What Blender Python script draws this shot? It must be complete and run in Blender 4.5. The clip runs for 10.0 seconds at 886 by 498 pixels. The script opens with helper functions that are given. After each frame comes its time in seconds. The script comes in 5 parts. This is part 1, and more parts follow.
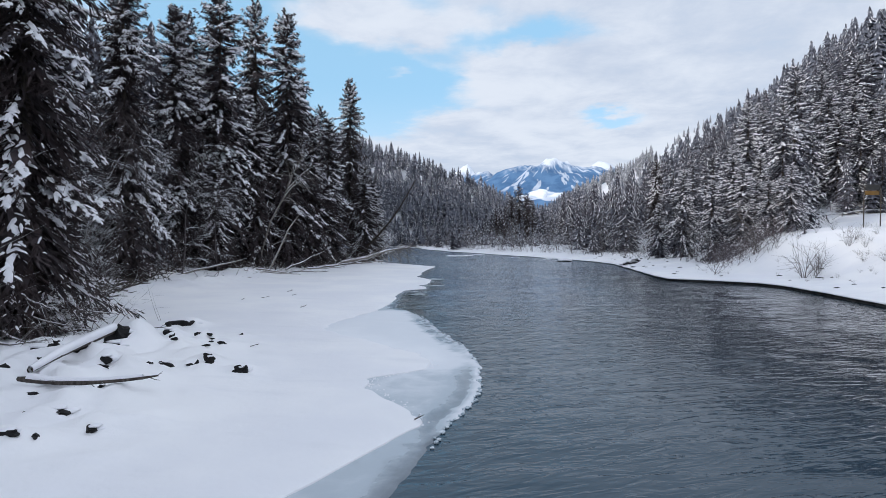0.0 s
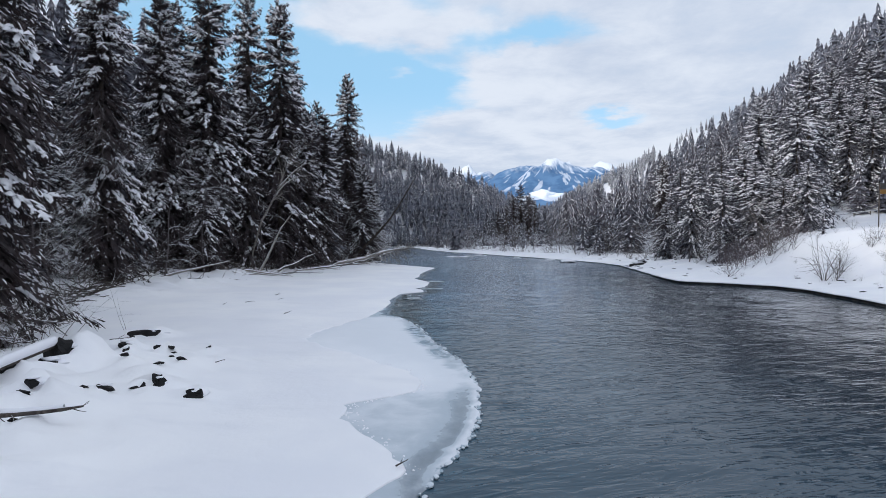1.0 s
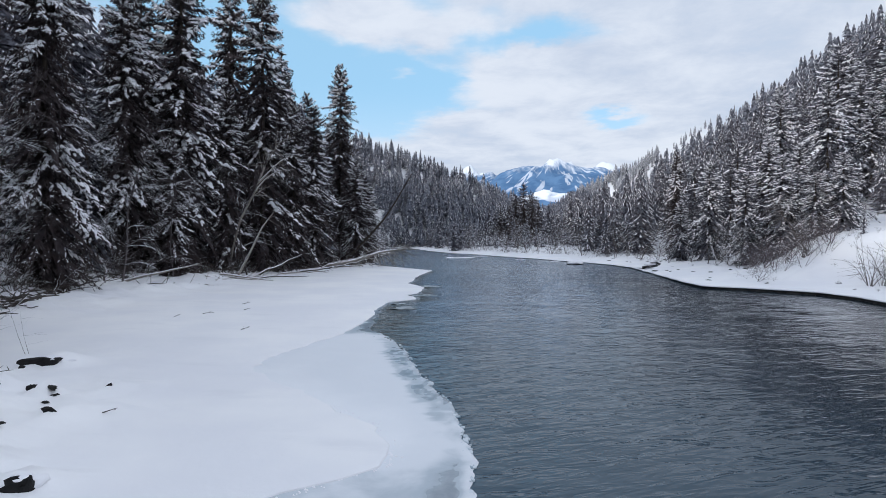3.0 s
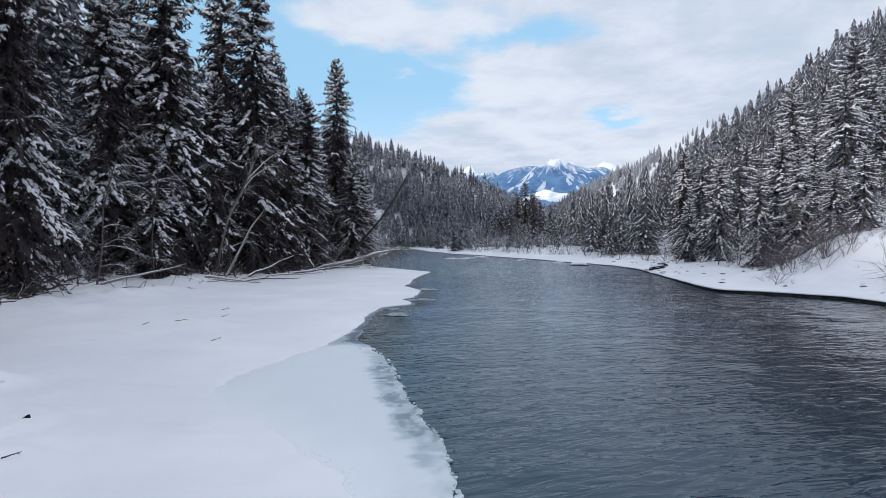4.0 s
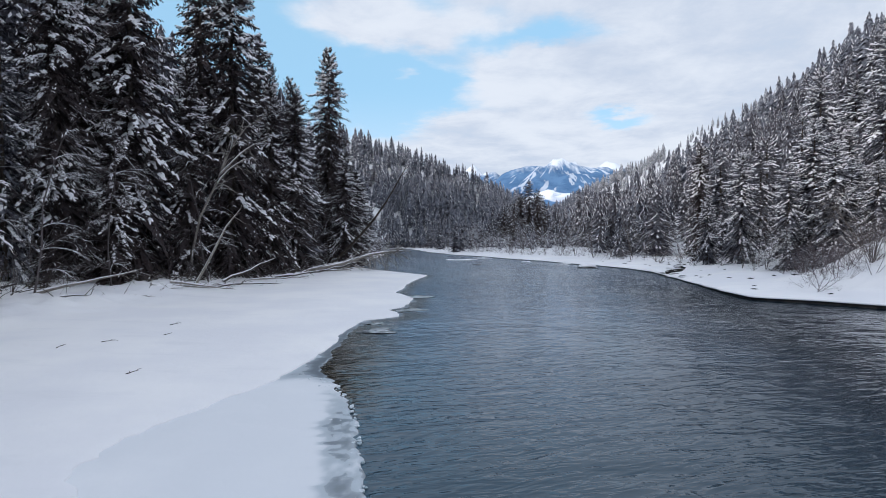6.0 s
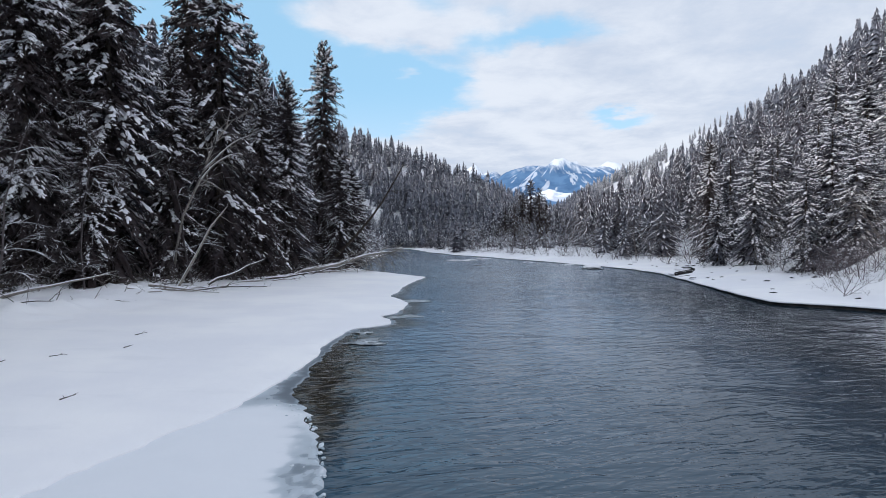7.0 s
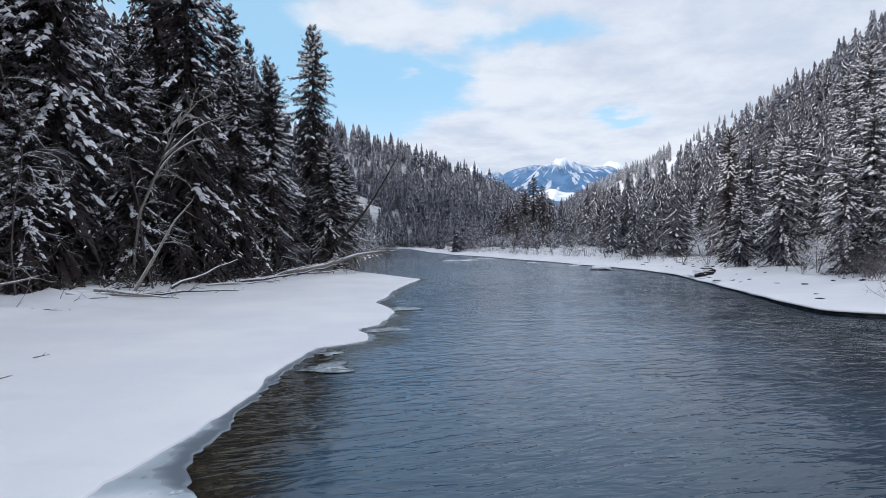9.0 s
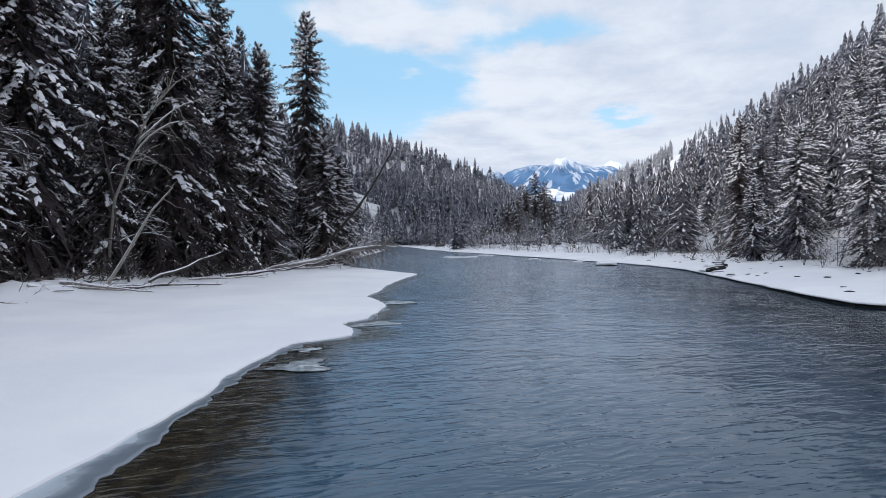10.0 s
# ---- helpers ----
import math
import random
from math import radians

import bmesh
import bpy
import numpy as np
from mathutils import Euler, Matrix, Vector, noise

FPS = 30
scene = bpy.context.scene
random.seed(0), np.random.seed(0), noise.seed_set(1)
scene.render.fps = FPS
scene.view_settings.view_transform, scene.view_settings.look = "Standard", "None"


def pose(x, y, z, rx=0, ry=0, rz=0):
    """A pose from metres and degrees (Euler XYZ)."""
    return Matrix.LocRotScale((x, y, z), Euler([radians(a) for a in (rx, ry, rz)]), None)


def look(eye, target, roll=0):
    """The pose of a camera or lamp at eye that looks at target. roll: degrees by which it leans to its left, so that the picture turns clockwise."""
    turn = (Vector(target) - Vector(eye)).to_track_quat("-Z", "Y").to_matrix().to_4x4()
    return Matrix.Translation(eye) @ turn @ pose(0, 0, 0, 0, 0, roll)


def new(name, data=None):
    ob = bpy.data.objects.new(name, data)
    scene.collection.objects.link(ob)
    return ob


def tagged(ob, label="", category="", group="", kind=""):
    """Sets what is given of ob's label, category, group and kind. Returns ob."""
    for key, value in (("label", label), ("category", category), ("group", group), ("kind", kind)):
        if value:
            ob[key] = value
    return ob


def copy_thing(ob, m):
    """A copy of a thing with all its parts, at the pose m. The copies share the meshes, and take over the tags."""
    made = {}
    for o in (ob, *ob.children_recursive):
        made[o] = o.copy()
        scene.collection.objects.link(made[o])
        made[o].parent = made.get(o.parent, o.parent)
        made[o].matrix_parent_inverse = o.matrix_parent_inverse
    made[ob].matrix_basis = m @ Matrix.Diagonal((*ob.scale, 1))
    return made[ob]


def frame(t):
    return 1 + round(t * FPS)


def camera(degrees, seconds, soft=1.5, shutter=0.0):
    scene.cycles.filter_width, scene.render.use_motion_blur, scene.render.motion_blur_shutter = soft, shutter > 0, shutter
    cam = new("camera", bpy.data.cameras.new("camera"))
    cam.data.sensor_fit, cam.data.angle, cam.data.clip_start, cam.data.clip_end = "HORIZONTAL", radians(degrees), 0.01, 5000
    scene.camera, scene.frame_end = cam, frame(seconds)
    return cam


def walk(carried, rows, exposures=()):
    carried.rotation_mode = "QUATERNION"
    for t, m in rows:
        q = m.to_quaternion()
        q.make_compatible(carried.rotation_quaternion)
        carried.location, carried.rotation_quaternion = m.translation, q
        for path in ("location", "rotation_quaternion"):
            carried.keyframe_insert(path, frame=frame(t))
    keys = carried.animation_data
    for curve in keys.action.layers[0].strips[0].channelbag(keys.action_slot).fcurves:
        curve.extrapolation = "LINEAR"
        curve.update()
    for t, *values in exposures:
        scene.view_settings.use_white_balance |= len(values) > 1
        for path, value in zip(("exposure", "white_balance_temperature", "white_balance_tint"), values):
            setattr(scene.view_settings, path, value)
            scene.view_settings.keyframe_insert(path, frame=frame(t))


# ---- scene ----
cam = camera(76.3, 10.0, soft=0.8)
METRES, EYE, TILT, LEAN, TURN = 30.0, 5.0, -1.5, 0.0, 0.0
ROWS = [
    (0.0, 0.0, 0.0, 0.0, -0.0, 0.0, 0.0),
    (0.5, 0.0045, 0.0512, 0.0008, 0.07, 0.02, -0.03),
    (1.0, 0.0087, 0.1024, 0.0014, 0.13, 0.03, -0.05),
    (1.5, 0.0132, 0.1527, 0.0018, 0.17, 0.05, -0.04),
    (2.0, 0.0179, 0.2024, 0.0026, 0.23, 0.05, -0.05),
    (2.5, 0.0219, 0.2523, 0.0032, 0.28, 0.07, -0.04),
    (4.0, 0.0347, 0.4015, 0.006, 0.43, 0.1, -0.02),
    (4.5, 0.0389, 0.451, 0.0076, 0.49, 0.11, -0.03),
    (5.0, 0.0437, 0.5, 0.0085, 0.56, 0.12, -0.02),
    (5.5, 0.0475, 0.5495, 0.0099, 0.63, 0.12, -0.02),
    (7.0, 0.0581, 0.6979, 0.0145, 0.78, 0.09, -0.04),
    (7.5, 0.0621, 0.7474, 0.0149, 0.83, 0.09, -0.04),
    (8.0, 0.0665, 0.7971, 0.0157, 0.89, 0.07, -0.04),
    (8.5, 0.0706, 0.8464, 0.0159, 0.93, 0.07, -0.03),
    (9.0, 0.0745, 0.8958, 0.013, 0.96, 0.07, -0.02),
    (9.5, 0.0781, 0.9448, 0.0019, 1.0, 0.07, -0.0),
    (10.0, 0.0813, 0.9938, -0.0097, 1.03, 0.09, 0.03),
]
walk(cam, [(t, pose(0, 0, EYE, TILT, LEAN, TURN) @ pose(METRES * x, METRES * y, METRES * z, 90 + pitch, roll, yaw)) for t, x, y, z, yaw, pitch, roll in ROWS],
     exposures=[(0.0, 0.0, 5950, 9), (5.0, 0.02, 5970, 9), (10.0, 0.08, 6050, 9.5)])

# ---- light ----
SUN_FROM = Vector((-0.72, -0.62, 0.245)).normalized()
sun = new("sun", bpy.data.lights.new("sun", "SUN"))
sun.data.energy, sun.data.angle, sun.data.color = 2.2, radians(4), (1.0, 0.90, 0.78)
sun.matrix_world = look(SUN_FROM * 50, (0, 0, 0))


# ---- node helpers ----
def nd(nt, kind, ins=None, **props):
    """A node with its properties and its inputs: values or sockets."""
    n = nt.nodes.new(kind)
    for k, v in props.items():
        setattr(n, k, v)
    for k, v in (ins or {}).items():
        if isinstance(v, bpy.types.NodeSocket):
            nt.links.new(v, n.inputs[k])
        else:
            n.inputs[k].default_value = v
    return n


def mth(nt, op, a, b=0.0, c=0.0, clamp=False):
    return nd(nt, "ShaderNodeMath", {0: a, 1: b, 2: c}, operation=op, use_clamp=clamp).outputs[0]


def mixc(nt, f, a, b):
    return nd(nt, "ShaderNodeMix", {0: f, 6: a, 7: b}, data_type="RGBA").outputs[2]


def ramp(nt, f, lo, hi, a=0.0, b=1.0):
    return nd(nt, "ShaderNodeMapRange", {0: f, 1: lo, 2: hi, 3: a, 4: b}, interpolation_type="SMOOTHSTEP").outputs[0]


def noise_tex(nt, vec, scale, detail=3.0, rough=0.55, dist=0.0):
    return nd(nt, "ShaderNodeTexNoise", {"Vector": vec, "Scale": scale, "Detail": detail, "Roughness": rough, "Distortion": dist}).outputs[0]


def scaled(nt, vec, s):
    return nd(nt, "ShaderNodeVectorMath", {0: vec, 1: s}, operation="MULTIPLY").outputs[0]


def bump(nt, h, strength, dist, normal=None):
    ins = {"Strength": strength, "Distance": dist, "Height": h}
    if normal:
        ins["Normal"] = normal
    return nd(nt, "ShaderNodeBump", ins).outputs[0]


def material(name):
    m = bpy.data.materials.new(name)
    m.use_nodes = True
    nt = m.node_tree
    return m, nt, nt.nodes["Principled BSDF"], nd(nt, "ShaderNodeTexCoord").outputs["Object"], nd(nt, "ShaderNodeNewGeometry")


def put(nt, p, **ins):
    names = {"color": "Base Color", "rough": "Roughness", "normal": "Normal", "spec": "Specular IOR Level", "emit": "Emission Color", "glow": "Emission Strength",
             "trans": "Transmission Weight", "metal": "Metallic", "ior": "IOR", "sss": "Subsurface Weight"}
    for k, v in ins.items():
        s = p.inputs[names[k]]
        if isinstance(v, bpy.types.NodeSocket):
            nt.links.new(v, s)
        else:
            s.default_value = v


# ---- sky: broken cloud with blue gaps ----
world = bpy.data.worlds.new("winter_sky")
scene.world = world
world.use_nodes = True
wt = world.node_tree
wt.nodes.clear()
way = nd(wt, "ShaderNodeTexCoord").outputs["Generated"]
sky = nd(wt, "ShaderNodeTexSky", sky_type="NISHITA", sun_disc=False, sun_elevation=math.asin(SUN_FROM.z), sun_rotation=math.atan2(SUN_FROM.x, SUN_FROM.y),
         altitude=900.0, air_density=1.0, dust_density=0.6, ozone_density=2.0).outputs[0]
sx, sy, sz = nd(wt, "ShaderNodeSeparateXYZ", {0: way}).outputs
den = mth(wt, "ADD", mth(wt, "MAXIMUM", sz, 0.0), 0.12)
plane = nd(wt, "ShaderNodeCombineXYZ", {0: mth(wt, "DIVIDE", sx, den), 1: mth(wt, "DIVIDE", sy, den), 2: 3.7}).outputs[0]
big = noise_tex(wt, scaled(wt, plane, (1.0, 0.8, 1.0)), 0.75, 6.0, 0.55, 0.3)
fine = noise_tex(wt, plane, 3.2, 6.0, 0.6, 0.2)


wx = mth(wt, "ADD", sx, mth(wt, "MULTIPLY", mth(wt, "SUBTRACT", noise_tex(wt, plane, 2.1, 5.0, 0.6), 0.5), 0.16))
wz = mth(wt, "ADD", sz, mth(wt, "MULTIPLY", mth(wt, "SUBTRACT", noise_tex(wt, scaled(wt, plane, (1.0, 1.0, 2.7)), 2.4, 5.0, 0.6), 0.5), 0.09))


def gap(x, z, rx, rz, amount):
    """A blue gap in the cloud round the direction (x, 1, z)."""
    c = Vector((x, 1, z)).normalized()
    dx = mth(wt, "DIVIDE", mth(wt, "SUBTRACT", wx, c.x), rx)
    dz = mth(wt, "DIVIDE", mth(wt, "SUBTRACT", wz, c.z), rz)
    r2 = mth(wt, "ADD", mth(wt, "MULTIPLY", dx, dx), mth(wt, "MULTIPLY", dz, dz))
    back = mth(wt, "GREATER_THAN", sy, 0.0)
    return mth(wt, "MULTIPLY", mth(wt, "MULTIPLY", mth(wt, "EXPONENT", mth(wt, "MULTIPLY", r2, -1.0)), amount), back)


cover = mth(wt, "ADD", 0.16, mth(wt, "ADD", mth(wt, "MULTIPLY", big, 0.50), mth(wt, "MULTIPLY", fine, 0.50)))
for g in ((-0.20, 0.25, 0.10, 0.075, 0.78), (-0.36, 0.32, 0.11, 0.065, 0.58), (-0.32, 0.42, 0.09, 0.05, 0.45), (-0.50, 0.36, 0.12, 0.10, 0.45), (-0.04, 0.265, 0.10, 0.05, 0.80), (0.297, 0.207, 0.05, 0.013, 0.62),
          (0.17, 0.358, 0.09, 0.018, 0.52), (0.10, 0.33, 0.03, 0.03, 0.2), (0.04, 0.34, 0.05, 0.024, 0.36), (-0.05, 0.415, 0.055, 0.03, 0.34), (-0.11, 0.185, 0.05, 0.02, 0.30), (-0.07, 0.205, 0.06, 0.018, 0.22), (0.07, 0.40, 0.03, 0.015, 0.2),
          (-0.17, 0.378, 0.10, 0.026, -0.50), (-0.062, 0.270, 0.030, 0.011, -0.44), (-0.045, 0.277, 0.014, 0.008, -0.2), (0.11, 0.30, 0.085, 0.035, -0.25), (0.0, 0.205, 0.06, 0.016, -0.2), (-0.03, 0.34, 0.04, 0.018, -0.2)):
    cover = mth(wt, "SUBTRACT", cover, gap(*g))
mask = ramp(wt, cover, 0.12, 0.62)
shade = ramp(wt, mth(wt, "ADD", mth(wt, "MULTIPLY", big, 0.6), mth(wt, "MULTIPLY", fine, 0.6)), 0.44, 0.74)
cloud = mixc(wt, shade, (0.60, 0.645, 0.73, 1), (0.80, 0.815, 0.85, 1))
skyblue = nd(wt, "ShaderNodeVectorMath", {0: sky, 1: (0.15, 0.15, 0.15)}, operation="MULTIPLY").outputs[0]
skyblue = mixc(wt, 0.75, skyblue, (0.45, 0.73, 0.93, 1))
haze = ramp(wt, sz, 0.10, 0.26, 0.55, 0.0)
skyblue = mixc(wt, haze, skyblue, (0.70, 0.82, 0.93, 1))
col = mixc(wt, mask, skyblue, cloud)
# the sky brightens towards the zenith, as under broken cloud
lift = ramp(wt, sz, 0.42, 0.95, 1.0, 1.30)
bg = nd(wt, "ShaderNodeBackground", {"Color": col, "Strength": lift})
wt.links.new(bg.outputs[0], nd(wt, "ShaderNodeOutputWorld").inputs[0])


# ---- materials ----
def snow_material():
    m, nt, p, co, g = material("snow")
    pos = g.outputs["Position"]
    n1 = noise_tex(nt, pos, 0.35, 4)
    n2 = noise_tex(nt, pos, 6.0, 6, 0.65)
    put(nt, p, color=mixc(nt, ramp(nt, n1, 0.35, 0.7), (0.815, 0.815, 0.86, 1), (0.87, 0.868, 0.895, 1)), rough=0.65, spec=0.25,
        normal=bump(nt, n2, 0.25, 0.05, bump(nt, n1, 0.35, 0.5)))
    return m


def ground_material():
    """Snow above, wet gravel where the attribute bed says so."""
    m, nt, p, co, g = material("snow_ground")
    pos = g.outputs["Position"]
    bed = nd(nt, "ShaderNodeAttribute", attribute_name="bed").outputs["Fac"]
    n1 = noise_tex(nt, pos, 0.16, 4)
    n2 = noise_tex(nt, pos, 1.7, 5, 0.6)
    n3 = noise_tex(nt, pos, 14.0, 5, 0.7)
    snow = mixc(nt, ramp(nt, n1, 0.35, 0.7), (0.805, 0.808, 0.845, 1), (0.885, 0.882, 0.893, 1))
    snow = mixc(nt, mth(nt, "MULTIPLY", ramp(nt, noise_tex(nt, scaled(nt, pos, (0.5, 1.6, 1.0)), 0.45, 5, 0.6), 0.56, 0.72), 0.5), snow, (0.76, 0.765, 0.80, 1))
    gravel = mixc(nt, ramp(nt, n2, 0.35, 0.65), (0.020, 0.020, 0.021, 1), (0.070, 0.065, 0.060, 1))
    f = ramp(nt, mth(nt, "ADD", bed, mth(nt, "MULTIPLY", mth(nt, "SUBTRACT", n2, 0.5), 0.5)), 0.4, 0.6)
    put(nt, p, color=mixc(nt, f, snow, gravel), rough=0.65, spec=0.25, normal=bump(nt, n3, 0.2, 0.03, bump(nt, n2, 0.25, 0.12)))
    return m


def water_material():
    m, nt, p, co, g = material("river_water")
    pos = g.outputs["Position"]
    shallow = nd(nt, "ShaderNodeAttribute", attribute_name="shallow").outputs["Fac"]
    stones = noise_tex(nt, pos, 2.4, 5, 0.7)
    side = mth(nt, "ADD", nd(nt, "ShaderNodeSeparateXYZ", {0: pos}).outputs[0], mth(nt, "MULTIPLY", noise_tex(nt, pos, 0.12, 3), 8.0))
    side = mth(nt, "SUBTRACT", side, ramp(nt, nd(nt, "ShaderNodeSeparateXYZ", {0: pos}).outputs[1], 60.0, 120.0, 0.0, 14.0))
    # sky and hillside reflections painted into the body colour: pale left, dark right
    body_sheen = mixc(nt, ramp(nt, side, 4.0, 22.0), (0.026, 0.060, 0.090, 1), (0.008, 0.020, 0.034, 1))
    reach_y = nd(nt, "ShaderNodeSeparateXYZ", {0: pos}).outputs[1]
    body_sheen = mixc(nt, ramp(nt, mth(nt, "ADD", reach_y, mth(nt, "MULTIPLY", noise_tex(nt, pos, 0.08, 2), 14.0)), 32.0, 62.0), body_sheen, mixc(nt, ramp(nt, mth(nt, "SUBTRACT", side, mth(nt, "MULTIPLY", mth(nt, "SUBTRACT", reach_y, 30.0), 0.18)), 7.0, 20.0), (0.090, 0.150, 0.228, 1), (0.012, 0.024, 0.038, 1)))
    # paler still far off, for the sky mirrored there
    body_sheen = mixc(nt, ramp(nt, reach_y, 62.0, 92.0), body_sheen, mixc(nt, ramp(nt, side, 12.0, 26.0), (0.17, 0.22, 0.285, 1), (0.07, 0.10, 0.14, 1)))
    bedc = mixc(nt, ramp(nt, stones, 0.4, 0.65), (0.014, 0.012, 0.009, 1), (0.05, 0.042, 0.026, 1))
    f = ramp(nt, mth(nt, "ADD", shallow, mth(nt, "MULTIPLY", mth(nt, "SUBTRACT", stones, 0.5), 0.35)), 0.25, 0.75)
    wind = nd(nt, "ShaderNodeMapping", {0: pos, 2: (0.0, 0.0, -0.3)}).outputs[0]
    w1 = noise_tex(nt, scaled(nt, wind, (0.5, 1.5, 1.0)), 1.5, 2, 0.5, 1.0)
    w2 = noise_tex(nt, scaled(nt, wind, (0.5, 1.7, 1.0)), 3.2, 2, 0.5, 0.6)
    w3 = noise_tex(nt, scaled(nt, pos, (0.35, 0.55, 1.0)), 0.45, 2, 0.5, 1.0)
    calm = ramp(nt, noise_tex(nt, scaled(nt, pos, (0.12, 0.03, 1.0)), 1.0, 3), 0.36, 0.62, 0.55, 1.0)
    py = nd(nt, "ShaderNodeSeparateXYZ", {0: pos}).outputs[1]
    reach = ramp(nt, py, 30.0, 90.0, 0.85, 1.1)
    h = mth(nt, "ADD", mth(nt, "MULTIPLY", w1, 0.85), mth(nt, "ADD", mth(nt, "MULTIPLY", w2, 0.30), mth(nt, "MULTIPLY", w3, 0.9)))
    put(nt, p, color=mixc(nt, f, body_sheen, bedc), rough=ramp(nt, py, 40.0, 110.0, 0.07, 0.17), spec=0.5, ior=1.333, normal=bump(nt, mth(nt, "MULTIPLY", mth(nt, "MULTIPLY", h, reach), calm), 0.8, 0.12))
    return m


def ice_material():
    m, nt, p, co, g = material("shore_ice")
    pos = g.outputs["Position"]
    clear = nd(nt, "ShaderNodeAttribute", attribute_name="clear").outputs["Fac"]
    n1 = noise_tex(nt, pos, 0.8, 5, 0.6, 0.4)
    n2 = noise_tex(nt, pos, 9.0, 4, 0.6)
    f = ramp(nt, mth(nt, "ADD", clear, mth(nt, "MULTIPLY", mth(nt, "SUBTRACT", n1, 0.5), 0.5)), 0.15, 0.95)
    soft = ramp(nt, mth(nt, "ADD", clear, mth(nt, "MULTIPLY", mth(nt, "SUBTRACT", n1, 0.5), 0.5)), -0.55, 0.15)
    veil = mixc(nt, soft, (0.83, 0.845, 0.88, 1), (0.74, 0.765, 0.81, 1))
    tone = mixc(nt, ramp(nt, f, 0.0, 0.6), veil, (0.43, 0.485, 0.54, 1))
    tone = mixc(nt, ramp(nt, f, 0.6, 1.0), tone, (0.165, 0.195, 0.23, 1))
    put(nt, p, color=tone, rough=ramp(nt, f, 0.0, 1.0, 0.55, 0.22), spec=0.45,
        normal=bump(nt, n2, 0.12, 0.02, bump(nt, n1, 0.2, 0.1)))
    return m


def crust_material():
    m, nt, p, co, g = material("ice_crust")
    r = g.outputs["Random Per Island"]
    n = noise_tex(nt, g.outputs["Position"], 11.0, 4)
    put(nt, p, color=mixc(nt, ramp(nt, mth(nt, "ADD", mth(nt, "MULTIPLY", r, 0.6), mth(nt, "MULTIPLY", n, 0.6)), 0.3, 0.8), (0.28, 0.36, 0.42, 1), (0.62, 0.67, 0.72, 1)),
        rough=0.35, spec=0.5, normal=bump(nt, n, 0.3, 0.03))
    return m


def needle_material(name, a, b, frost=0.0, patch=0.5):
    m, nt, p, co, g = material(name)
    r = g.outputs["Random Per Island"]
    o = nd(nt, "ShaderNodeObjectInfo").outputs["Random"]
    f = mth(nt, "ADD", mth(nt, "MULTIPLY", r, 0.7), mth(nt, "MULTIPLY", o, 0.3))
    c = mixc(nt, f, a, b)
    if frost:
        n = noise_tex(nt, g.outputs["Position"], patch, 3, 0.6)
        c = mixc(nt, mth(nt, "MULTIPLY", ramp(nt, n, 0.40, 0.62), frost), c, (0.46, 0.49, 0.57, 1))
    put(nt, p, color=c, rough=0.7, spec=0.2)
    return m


def bark_material(name, a, b, frost=0.0):
    m, nt, p, co, g = material(name)
    pos = g.outputs["Position"]
    n = noise_tex(nt, scaled(nt, co, (6, 6, 1.2)), 2.0, 5, 0.65)
    c = mixc(nt, ramp(nt, n, 0.3, 0.7), a, b)
    if frost:
        up = nd(nt, "ShaderNodeSeparateXYZ", {0: g.outputs["Normal"]}).outputs[2]
        f = ramp(nt, mth(nt, "ADD", up, mth(nt, "MULTIPLY", noise_tex(nt, pos, 1.3, 4), 0.8)), 1.25 - frost, 1.65 - frost)
        c = mixc(nt, f, c, (0.80, 0.82, 0.86, 1))
    put(nt, p, color=c, rough=0.85, spec=0.2, normal=bump(nt, n, 0.5, 0.03))
    return m


def rock_material():
    m, nt, p, co, g = material("wet_rock")
    pos = g.outputs["Position"]
    n1, n2 = noise_tex(nt, pos, 2.2, 6, 0.65), noise_tex(nt, pos, 14.0, 4, 0.7)
    put(nt, p, color=mixc(nt, ramp(nt, n1, 0.3, 0.7), (0.006, 0.006, 0.007, 1), (0.022, 0.021, 0.021, 1)), rough=0.7, spec=0.2, normal=bump(nt, n2, 0.5, 0.03, bump(nt, n1, 0.5, 0.1)))
    return m


def plain_material(name, a, b, rough=0.5, metal=0.0, scale=4.0, glow=0.0):
    m, nt, p, co, g = material(name)
    n = noise_tex(nt, co, scale, 5, 0.6)
    c = mixc(nt, ramp(nt, n, 0.3, 0.7), a, b)
    put(nt, p, color=c, rough=rough, metal=metal)
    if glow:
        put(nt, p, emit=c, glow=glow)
    return m


